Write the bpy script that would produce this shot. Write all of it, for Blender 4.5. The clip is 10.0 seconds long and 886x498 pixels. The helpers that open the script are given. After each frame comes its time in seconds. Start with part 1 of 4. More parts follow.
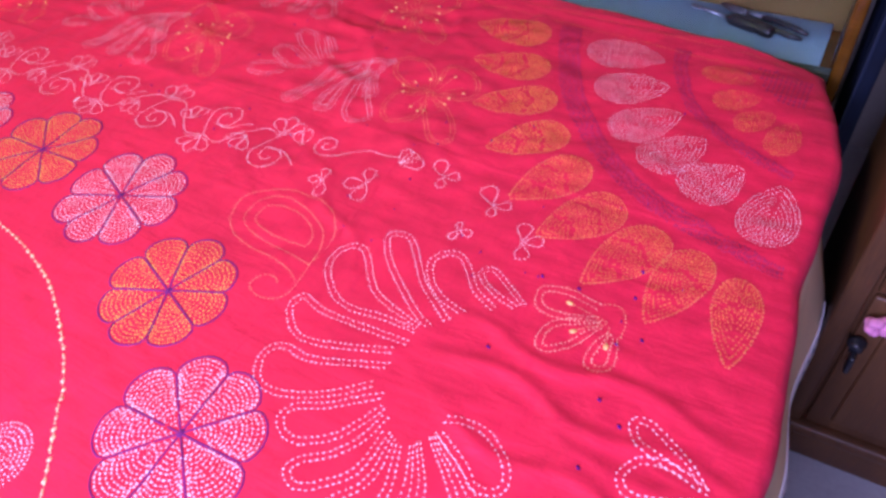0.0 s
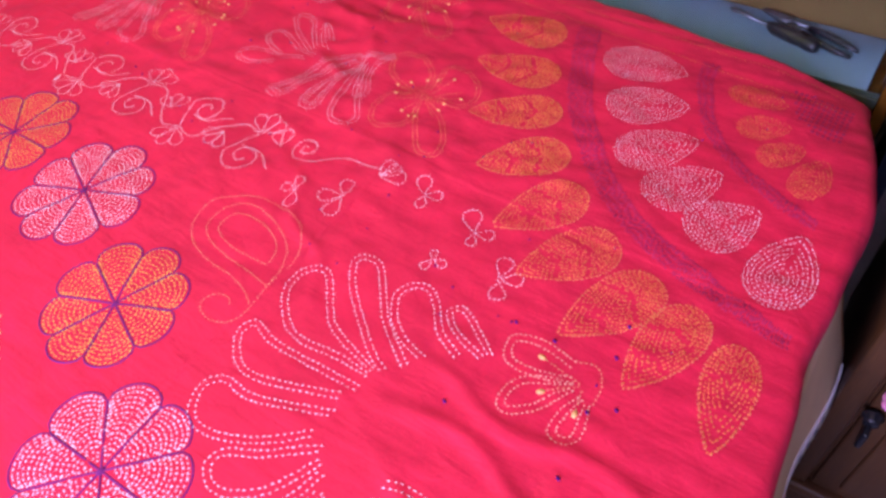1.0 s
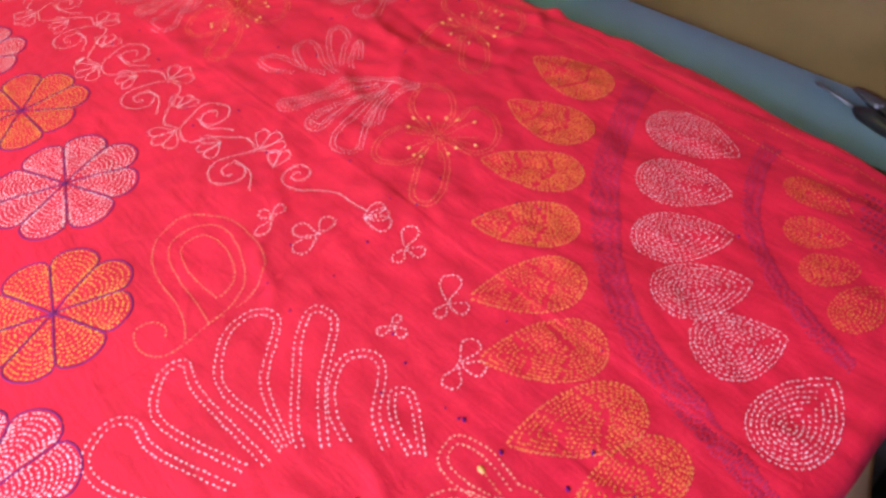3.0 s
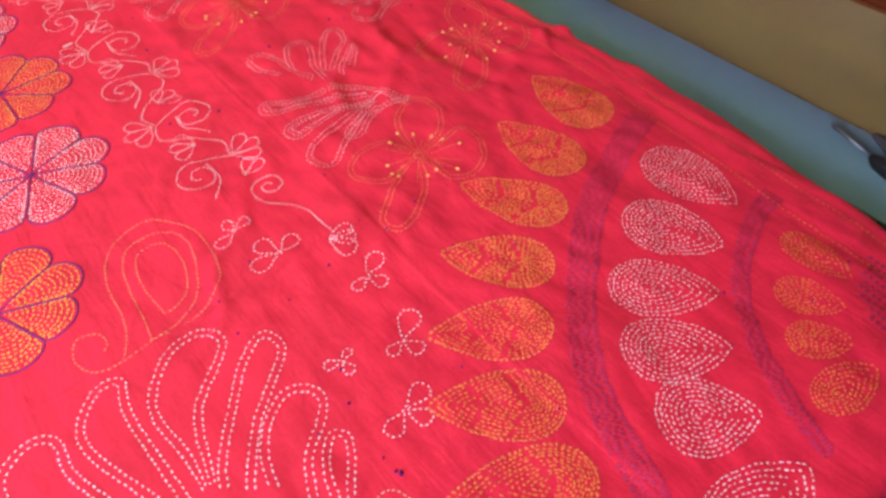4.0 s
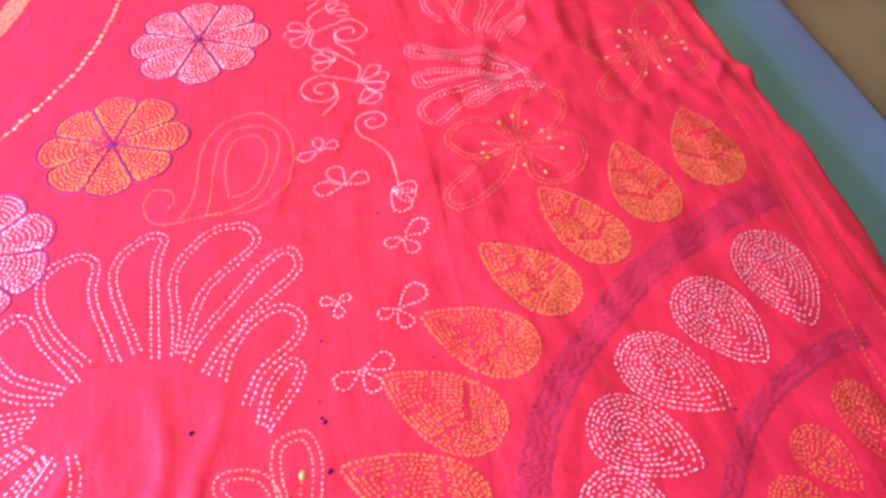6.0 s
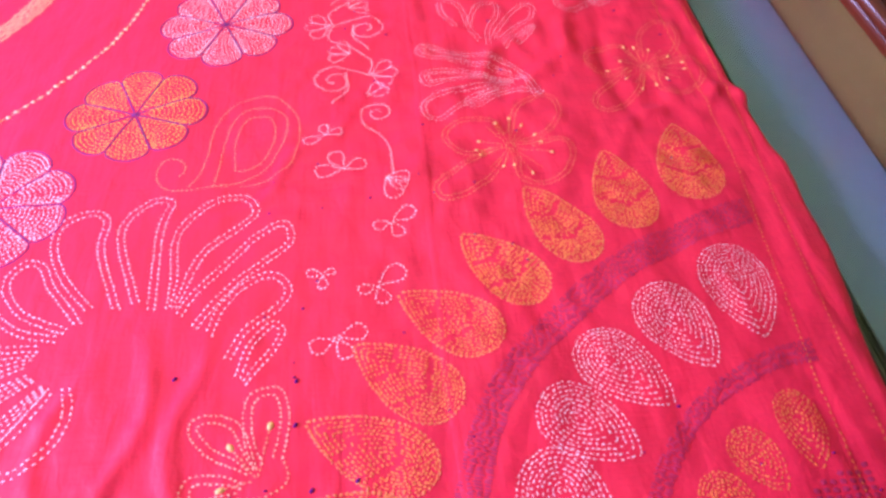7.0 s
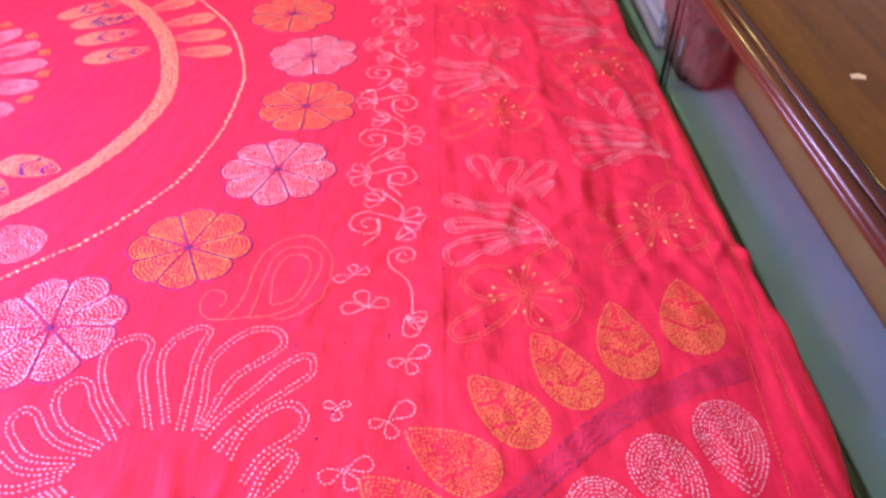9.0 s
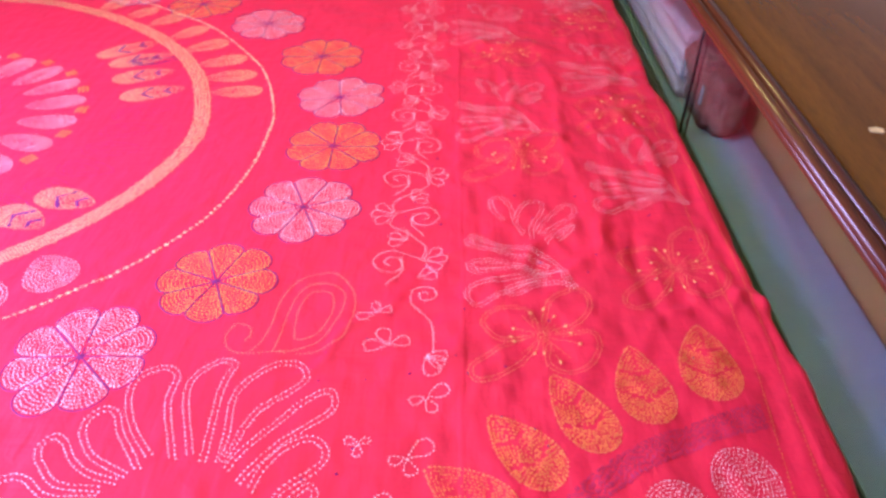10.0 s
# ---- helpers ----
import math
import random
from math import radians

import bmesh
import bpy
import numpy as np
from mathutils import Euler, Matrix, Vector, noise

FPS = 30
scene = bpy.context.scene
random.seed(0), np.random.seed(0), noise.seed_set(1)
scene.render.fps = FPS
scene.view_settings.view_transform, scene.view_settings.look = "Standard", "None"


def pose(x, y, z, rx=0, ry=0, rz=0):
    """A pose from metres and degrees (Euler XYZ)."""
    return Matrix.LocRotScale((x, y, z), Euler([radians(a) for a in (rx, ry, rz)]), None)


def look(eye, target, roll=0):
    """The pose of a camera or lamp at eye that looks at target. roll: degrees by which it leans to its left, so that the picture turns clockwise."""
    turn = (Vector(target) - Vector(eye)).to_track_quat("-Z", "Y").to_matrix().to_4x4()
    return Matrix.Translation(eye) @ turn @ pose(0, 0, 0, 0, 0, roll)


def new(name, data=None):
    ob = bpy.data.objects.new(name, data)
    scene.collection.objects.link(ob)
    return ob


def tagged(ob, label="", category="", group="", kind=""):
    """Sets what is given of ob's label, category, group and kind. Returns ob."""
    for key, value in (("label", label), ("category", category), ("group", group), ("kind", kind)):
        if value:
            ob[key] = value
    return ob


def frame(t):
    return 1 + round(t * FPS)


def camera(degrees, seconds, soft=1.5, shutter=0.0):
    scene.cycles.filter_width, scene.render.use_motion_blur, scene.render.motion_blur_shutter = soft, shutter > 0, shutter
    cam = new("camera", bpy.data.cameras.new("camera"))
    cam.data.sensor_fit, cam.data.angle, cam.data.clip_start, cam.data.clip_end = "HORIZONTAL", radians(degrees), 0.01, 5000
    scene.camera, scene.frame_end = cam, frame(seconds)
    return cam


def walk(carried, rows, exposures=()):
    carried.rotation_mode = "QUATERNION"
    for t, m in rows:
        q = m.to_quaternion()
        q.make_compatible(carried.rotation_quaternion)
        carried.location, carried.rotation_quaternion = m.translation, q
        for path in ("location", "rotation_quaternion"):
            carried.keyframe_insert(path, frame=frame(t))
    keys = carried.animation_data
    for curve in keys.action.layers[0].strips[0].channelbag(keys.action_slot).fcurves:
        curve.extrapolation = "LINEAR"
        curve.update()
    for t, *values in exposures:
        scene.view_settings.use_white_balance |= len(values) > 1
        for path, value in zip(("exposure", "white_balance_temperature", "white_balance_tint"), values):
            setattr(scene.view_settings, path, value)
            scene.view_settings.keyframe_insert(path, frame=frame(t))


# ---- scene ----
cam = camera(63.7, 10.0, soft=3.0)
PATH = [
    (0, (-0.719, -0.48, 1.282), (0.389, 0.283, -0.198), -7.6),
    (0.5, (-0.635, -0.478, 1.273), (0.431, 0.322, -0.218), -7.0),
    (1, (-0.566, -0.49, 1.259), (0.42, 0.336, -0.273), -7.6),
    (1.5, (-0.511, -0.488, 1.241), (0.419, 0.36, -0.313), -6.7),
    (2, (-0.456, -0.501, 1.228), (0.459, 0.417, -0.295), -6.8),
    (2.5, (-0.432, -0.505, 1.215), (0.503, 0.444, -0.277), -4.9),
    (2.7, (-0.417, -0.511, 1.212), (0.468, 0.481, -0.282), -6.3),
    (4, (-0.289, -0.505, 1.197), (0.501, 0.541, -0.313), -3.5),
    (4.5, (-0.262, -0.483, 1.196), (0.454, 0.561, -0.352), -3.4),
    (5, (-0.207, -0.488, 1.193), (0.321, 0.629, -0.38), -3.6),
    (5.5, (-0.132, -0.521, 1.203), (0.172, 0.66, -0.382), -1.7),
    (5.7, (-0.111, -0.537, 1.208), (0.16, 0.654, -0.376), -1.1),
    (6.8, (-0.073, -0.623, 1.233), (0.048, 0.62, -0.33), -1.4),
    (7, (-0.051, -0.626, 1.243), (0.101, 0.608, -0.324), 1.2),
    (7.5, (-0.023, -0.639, 1.26), (0.09, 0.619, -0.291), 1.3),
    (8, (-0.013, -0.636, 1.285), (0.091, 0.691, -0.208), 0.9),
    (8.5, (-0.011, -0.645, 1.306), (0.055, 0.765, -0.111), 0.5),
    (9, (-0.009, -0.655, 1.326), (0.026, 0.823, -0.022), 0.1),
    (9.5, (-0.012, -0.665, 1.337), (-0.007, 0.862, 0.045), 0.1),
    (10, (-0.019, -0.669, 1.343), (-0.028, 0.878, 0.076), 0.4),
]

EXPOSURES = [(0.0, -0.20, 6050, 14), (0.6, -0.24, 6450, 14), (1.0, -0.24, 6600, 13), (1.6, -0.26, 7500, 7), (2.2, -0.26, 8100, -2), (2.7, -0.26, 8200, -6), (4.5, -0.12, 8100, -18), (5.0, 0.02, 7300, -16), (5.5, 0.30, 6500, -18), (7.0, 0.22, 6250, 7), (8.0, 0.22, 6300, 10), (10.0, 0.18, 6350, 12)]
walk(cam, [(t, look(eye, target, roll)) for t, eye, target, roll in PATH], EXPOSURES)

# ---- light: a window across the bed from the headboard, an added warm fill high up ----
BED = 0.55          # height of the bed's top
world = bpy.data.worlds.new("world")
scene.world = world
world.use_nodes = True
sky = world.node_tree.nodes.new("ShaderNodeTexSky")
sky.sky_type, sky.sun_disc, sky.sun_elevation, sky.sun_rotation = "NISHITA", False, radians(40), radians(200)
world.node_tree.links.new(sky.outputs[0], world.node_tree.nodes["Background"].inputs[0])
world.node_tree.nodes["Background"].inputs[1].default_value = 0.1


def area(name, eye, target, width, height, watts, colour):
    data = bpy.data.lights.new(name, "AREA")
    data.shape, data.size, data.size_y, data.energy, data.color = "RECTANGLE", width, height, watts, colour
    ob = new(name, data)
    ob.matrix_world = look(eye, target)
    return ob


area("window_light", (-1.95, -0.20, 1.50), (-0.5, 0.0, 0.5), 1.0, 0.9, 124, (0.54, 0.50, 1.0))
# unseen point lamp, added as warm fill for the headboard side
warm_fill = bpy.data.lights.new("warm_fill_light", "POINT")
warm_fill.energy, warm_fill.color, warm_fill.shadow_soft_size = 52, (1.0, 0.88, 0.34), 0.15
warm_fill_light = new("warm_fill_light", warm_fill)
warm_fill_light.location = (-0.35, 1.0, 2.45)


# ---- materials ----
def material(name, colour, rough=0.6, metal=0.0, vary=0.12, scale=30.0, fine=400.0, bump=0.15, depth=0.001, spec=0.5, sheen=0.0, stretch=(1, 1, 1), dark=None, per_object=0.0):
    m = bpy.data.materials.new(name)
    m.use_nodes = True
    n, l = m.node_tree.nodes, m.node_tree.links
    b = n["Principled BSDF"]
    b.inputs["Roughness"].default_value, b.inputs["Metallic"].default_value = rough, metal
    b.inputs["Specular IOR Level"].default_value = spec
    b.inputs["Sheen Weight"].default_value = sheen
    co = n.new("ShaderNodeTexCoord")
    mp = n.new("ShaderNodeMapping")
    mp.inputs["Scale"].default_value = stretch
    l.new(co.outputs["Object"], mp.inputs["Vector"])
    big, small = n.new("ShaderNodeTexNoise"), n.new("ShaderNodeTexNoise")
    big.inputs["Scale"].default_value, big.inputs["Detail"].default_value = scale, 5
    small.inputs["Scale"].default_value, small.inputs["Detail"].default_value = fine, 3
    l.new(mp.outputs[0], big.inputs["Vector"]), l.new(mp.outputs[0], small.inputs["Vector"])
    ramp = n.new("ShaderNodeValToRGB")
    lo = dark or tuple(c * (1 - 2 * vary) for c in colour)
    hi = tuple(min(1, c * (1 + vary)) for c in colour)
    ramp.color_ramp.elements[0].position, ramp.color_ramp.elements[1].position = 0.3, 0.7
    ramp.color_ramp.elements[0].color, ramp.color_ramp.elements[1].color = (*lo, 1), (*hi, 1)
    mix = n.new("ShaderNodeMath")
    mix.operation = "MULTIPLY_ADD"
    mix.inputs[1].default_value, mix.inputs[2].default_value = 0.35, 0.0
    add = n.new("ShaderNodeMath")
    add.operation = "MULTIPLY_ADD"
    add.inputs[1].default_value = 0.65
    l.new(small.outputs["Fac"], mix.inputs[0])
    l.new(big.outputs["Fac"], add.inputs[0]), l.new(mix.outputs[0], add.inputs[2])
    l.new(add.outputs[0], ramp.inputs["Fac"])
    l.new(ramp.outputs["Color"], b.inputs["Base Color"])
    bp = n.new("ShaderNodeBump")
    bp.inputs["Strength"].default_value, bp.inputs["Distance"].default_value = bump, depth
    l.new(small.outputs["Fac"], bp.inputs["Height"])
    l.new(bp.outputs[0], b.inputs["Normal"])
    return m


def cloth_material():
    """Red cotton: plain weave, blotchy dye, fine puckers between the layers."""
    m = material("red_cotton", (0.80, 0.0142, 0.063), rough=0.6, vary=0.08, scale=9, fine=260, bump=0.25, depth=0.0006, spec=0.3, sheen=0.07)
    n, l = m.node_tree.nodes, m.node_tree.links
    b, co = n["Principled BSDF"], n["Texture Coordinate"]
    b.inputs["Sheen Tint"].default_value, b.inputs["Sheen Roughness"].default_value = (0.9, 0.5, 0.9, 1), 0.6
    pucker = n.new("ShaderNodeTexNoise")
    pucker.inputs["Scale"].default_value, pucker.inputs["Detail"].default_value, pucker.inputs["Distortion"].default_value = 38, 4, 0.6
    mp = n.new("ShaderNodeMapping")
    mp.inputs["Scale"].default_value = (1.0, 0.55, 1.0)
    l.new(co.outputs["Object"], mp.inputs["Vector"]), l.new(mp.outputs[0], pucker.inputs["Vector"])
    second = n.new("ShaderNodeBump")
    second.inputs["Strength"].default_value, second.inputs["Distance"].default_value = 0.35, 0.006
    l.new(pucker.outputs["Fac"], second.inputs["Height"])
    creases = n.new("ShaderNodeMath")
    creases.operation = "ADD"
    for k, stretch in enumerate(((1.0, 0.10, 1.0), (0.10, 1.0, 1.0))):
        lines, at = n.new("ShaderNodeTexNoise"), n.new("ShaderNodeMapping")
        lines.inputs["Scale"].default_value, lines.inputs["Detail"].default_value, lines.inputs["Distortion"].default_value = 46, 3, 0.4
        at.inputs["Scale"].default_value, at.inputs["Location"].default_value = stretch, (3.1 * k, 1.7, 0.4)
        l.new(co.outputs["Object"], at.inputs["Vector"]), l.new(at.outputs[0], lines.inputs["Vector"])
        l.new(lines.outputs["Fac"], creases.inputs[k])
    pressed = n.new("ShaderNodeBump")
    pressed.inputs["Strength"].default_value, pressed.inputs["Distance"].default_value = 0.40, 0.0045
    l.new(creases.outputs[0], pressed.inputs["Height"])
    first = n["Bump"]
    l.new(first.outputs[0], second.inputs["Normal"]), l.new(second.outputs[0], pressed.inputs["Normal"]), l.new(pressed.outputs[0], b.inputs["Normal"])
    return m


def glass_material():
    m = bpy.data.materials.new("pane_glass")
    m.use_nodes = True
    n, l = m.node_tree.nodes, m.node_tree.links
    b = n["Principled BSDF"]
    b.inputs["Base Color"].default_value = (0.86, 0.93, 0.9, 1)
    b.inputs["Transmission Weight"].default_value, b.inputs["Roughness"].default_value, b.inputs["IOR"].default_value = 1.0, 0.02, 1.22
    smear = n.new("ShaderNodeTexNoise")
    smear.inputs["Scale"].default_value = 6
    ramp = n.new("ShaderNodeMapRange")
    ramp.inputs["To Min"].default_value, ramp.inputs["To Max"].default_value = 0.01, 0.09
    l.new(smear.outputs["Fac"], ramp.inputs["Value"]), l.new(ramp.outputs[0], b.inputs["Roughness"])
    return m


RED = cloth_material()
WHITE = material("white_thread", (0.92, 0.75, 0.85), rough=0.4, vary=0.1, scale=60, fine=900, spec=0.4)
FADED = material("pink_white_thread", (0.85, 0.52, 0.62), rough=0.5, vary=0.12, scale=60, fine=900, spec=0.4)
ORANGE = material("orange_thread", (0.97, 0.225, 0.075), rough=0.45, vary=0.15, scale=40, fine=900, spec=0.4)
GOLD = material("golden_orange_thread", (0.96, 0.52, 0.10), rough=0.38, vary=0.14, scale=40, fine=900, spec=0.4)
APRICOT = material("apricot_thread", (0.90, 0.27, 0.13), rough=0.5, vary=0.12, scale=40, fine=900, spec=0.4)
PEACH = material("peach_thread", (0.90, 0.32, 0.20), rough=0.55, vary=0.12, scale=40, fine=900, spec=0.4)
PALE = material("pale_peach_thread", (0.92, 0.46, 0.36), rough=0.5, vary=0.12, scale=60, fine=900, spec=0.4)
YELLOW = material("yellow_thread", (0.92, 0.52, 0.18), rough=0.5, vary=0.12, scale=60, fine=900)
PURPLE = material("purple_thread", (0.58, 0.028, 0.120), rough=0.6, vary=0.2, scale=40, fine=900, spec=0.3)
CORD = material("violet_cord", (0.20, 0.016, 0.17), rough=0.6, vary=0.2, scale=40, fine=900, spec=0.3)
STRING = material("cream_string", (0.90, 0.66, 0.36), rough=0.5, vary=0.1, scale=60, fine=900)
INK = material("tracing_ink", (0.12, 0.010, 0.17), rough=0.8, vary=0.2, scale=90, fine=900, spec=0.1)
CREAM = material("cream_sheet", (0.84, 0.66, 0.42), rough=0.85, vary=0.08, scale=12, fine=500, bump=0.3)
HEM = material("white_printed_hem", (0.85, 0.85, 0.88), rough=0.85, vary=0.15, scale=90, fine=700)
HEM_INK = material("grey_hem_print", (0.2, 0.22, 0.3), rough=0.85, vary=0.2, scale=90)
WOOD = material("polished_brown_wood", (0.125, 0.052, 0.007), rough=0.10, vary=0.3, scale=5, fine=70, bump=0.03, depth=0.0006, stretch=(6, 0.5, 6), dark=(0.066, 0.026, 0.004), spec=0.36)
RED_WOOD = material("red_brown_moulding", (0.115, 0.034, 0.011), rough=0.24, vary=0.25, scale=5, fine=70, bump=0.05, stretch=(6, 0.5, 6), dark=(0.06, 0.015, 0.006), spec=0.5)
DARK_WOOD = material("dark_dresser_wood", (0.085, 0.038, 0.014), rough=0.45, spec=0.3, vary=0.35, scale=4, fine=60, bump=0.06, stretch=(5, 5, 0.6), dark=(0.045, 0.019, 0.009))
TAN = material("tan_plywood", (0.118, 0.076, 0.018), rough=0.5, vary=0.15, scale=6, fine=120, stretch=(1, 0.4, 3))
BLUE = material("pale_blue_lining", (0.155, 0.255, 0.315), rough=0.55, vary=0.06, scale=7, fine=200, bump=0.1)
# dark green stands in for the shade at the front of the blue lining
TRACK = material("shade_green_track", (0.075, 0.105, 0.092), rough=0.5, vary=0.3, scale=20)
EDGE = material("green_glass_edge", (0.006, 0.013, 0.011), rough=0.25, vary=0.3, scale=20)
FROST = material("frosted_finger_grip", (0.09, 0.09, 0.10), rough=0.7, vary=0.1)
GLASS = glass_material()
BLACK = material("black_handle", (0.012, 0.013, 0.017), rough=0.35, vary=0.3)
STEEL = material("dull_steel", (0.20, 0.21, 0.23), rough=0.35, metal=0.9, vary=0.15)
BROWN = material("brown_leather", (0.046, 0.031, 0.018), rough=0.9, vary=0.2, scale=18, fine=150, bump=0.3)
LILAC = material("grey_lilac_cloth", (0.20, 0.20, 0.19), rough=0.85, vary=0.08, scale=9, fine=300, bump=0.3)
NAVY = material("navy_curtain", (0.006, 0.016, 0.045), rough=0.85, vary=0.25, scale=14, fine=300, bump=0.3)
PINK = material("pink_tassel", (0.62, 0.22, 0.40), rough=0.8, vary=0.2, scale=80, fine=600)
FLOOR = material("grey_cement_floor", (0.30, 0.31, 0.31), rough=0.45, vary=0.12, scale=5, fine=90)
PLASTER = material("wall_plaster", (0.34, 0.31, 0.27), rough=0.9, vary=0.06, scale=3, fine=80)
CEIL = material("ceiling_white", (0.5, 0.48, 0.45), rough=0.9, vary=0.05, scale=3, fine=80)
MATTRESS = material("mattress_ticking", (0.45, 0.40, 0.36), rough=0.9, vary=0.1, scale=20, fine=300)
CHIP = material("paper_scrap", (0.75, 0.62, 0.36), rough=0.8, vary=0.1, scale=60)


# ---- helpers of this scene ----
def thing(name, label, category, at=(0, 0, 0), group="", kind=""):
    ob = new(name)
    ob.location = at
    return tagged(ob, label, category, group, kind)


def part(name, bm, mat, parent, label="", smooth=True):
    """Links a bmesh as one mesh object under a thing or a part."""
    me = bpy.data.meshes.new(name)
    bm.to_mesh(me)
    bm.free()
    if smooth:
        me.polygons.foreach_set("use_smooth", [True] * len(me.polygons))
    me.materials.append(mat)
    ob = new(name, me)
    if parent is not None:
        ob.parent = parent
        ob.matrix_parent_inverse = Matrix.Translation(parent.location).inverted() if parent.parent is None else Matrix.Identity(4)
    return tagged(ob, label)


def box(x0, x1, y0, y1, z0, z1, bevel=0.003, segments=2):
    bm = bmesh.new()
    bmesh.ops.create_cube(bm, size=1)
    for v in bm.verts:
        v.co = Vector(((x0 + x1) / 2 + v.co.x * (x1 - x0), (y0 + y1) / 2 + v.co.y * (y1 - y0), (z0 + z1) / 2 + v.co.z * (z1 - z0)))
    if bevel:
        bmesh.ops.bevel(bm, geom=bm.edges[:], offset=min(bevel, 0.45 * min(x1 - x0, y1 - y0, z1 - z0)), segments=segments, affect="EDGES", profile=0.5)
    return bm


def profile_along_y(points, y0, y1):
    """A closed outline in x, z drawn out along y."""
    bm = bmesh.new()
    rings = [[bm.verts.new((x, y, z)) for x, z in points] for y in (y0, y1)]
    k = len(points)
    for i in range(k):
        bm.faces.new((rings[0][i], rings[0][(i + 1) % k], rings[1][(i + 1) % k], rings[1][i]))
    bm.faces.new(rings[0][::-1]), bm.faces.new(rings[1])
    bmesh.ops.recalc_face_normals(bm, faces=bm.faces[:])
    return bm


def lathe(points, steps=20):
    """A turned shape from radius, height pairs about z."""
    bm = bmesh.new()
    rings = [[bm.verts.new((r * math.cos(2 * math.pi * i / steps), r * math.sin(2 * math.pi * i / steps), z)) for i in range(steps)] for r, z in points]
    for a, b in zip(rings, rings[1:]):
        for i in range(steps):
            bm.faces.new((a[i], a[(i + 1) % steps], b[(i + 1) % steps], b[i]))
    bm.faces.new(rings[0][::-1]), bm.faces.new(rings[-1])
    return bm


def moved(bm, m):
    bm.transform(m)
    return bm


# ---- the room ----
def plain(name, bm, mat, label, category):
    return tagged(part(name, bm, mat, None, smooth=False), label, category, kind="structure")


plain("floor", box(-2.20, 1.2, -2.85, 3.5, -0.1, 0.0, 0), FLOOR, "smooth grey cement floor of the bedroom", "floor")
plain("ceiling", box(-2.20, 1.2, -2.85, 3.5, 2.75, 2.87, 0), CEIL, "plain white painted ceiling", "ceiling")
plain("wall_east", box(1.0, 1.2, -2.65, 3.3, 0, 2.75, 0), PLASTER, "plastered wall behind the headboard", "wall")
plain("wall_north", box(-2.20, 1.2, 3.3, 3.5, 0, 2.75, 0), PLASTER, "plain plastered wall", "wall")
plain("wall_south", box(-2.20, 1.2, -2.85, -2.65, 0, 2.75, 0), PLASTER, "plain plastered wall", "wall")
# the west wall with the window's opening
west = bmesh.new()
for y0, y1, z0, z1 in ((-2.65, -0.75, 0, 2.75), (0.35, 3.3, 0, 2.75), (-0.75, 0.35, 0, 1.0), (-0.75, 0.35, 2.05, 2.75)):
    piece = box(-2.20, -2.0, y0, y1, z0, z1, 0)
    me = bpy.data.meshes.new("piece")
    piece.to_mesh(me), piece.free()
    west.from_mesh(me)
    bpy.data.meshes.remove(me)
plain("wall_west", west, PLASTER, "plastered wall with the window that lights the bed", "wall")

# ---- the shape of the bedspread ----
EDGE_X, EDGE_Y = 0.505, -0.552      # where it turns down at the headboard and at the side of the bed
CORNER = Vector((0.41, -0.50))      # centre of the corner's arcs


def bump_at(x, y, cx, cy, r):
    return math.exp(-((x - cx) ** 2 + (y - cy) ** 2) / (r * r))


def ridge(x, y, x0, y0, x1, y1, width, height):
    """One soft crease from a to b."""
    dx, dy = x1 - x0, y1 - y0
    s = dx * dx + dy * dy
    t = ((x - x0) * dx + (y - y0) * dy) / s
    if t < -0.2 or t > 1.2:
        return 0.0
    wave = 0.012 * math.sin(9 * t + x0 * 40)
    d = ((x - x0) * dy - (y - y0) * dx) / math.sqrt(s) + wave
    if abs(d) > 3 * width:
        return 0.0
    return height * math.exp(-(d / width) ** 2) * max(0.0, min(1.0, min(t + 0.2, 1.2 - t) / 0.3))


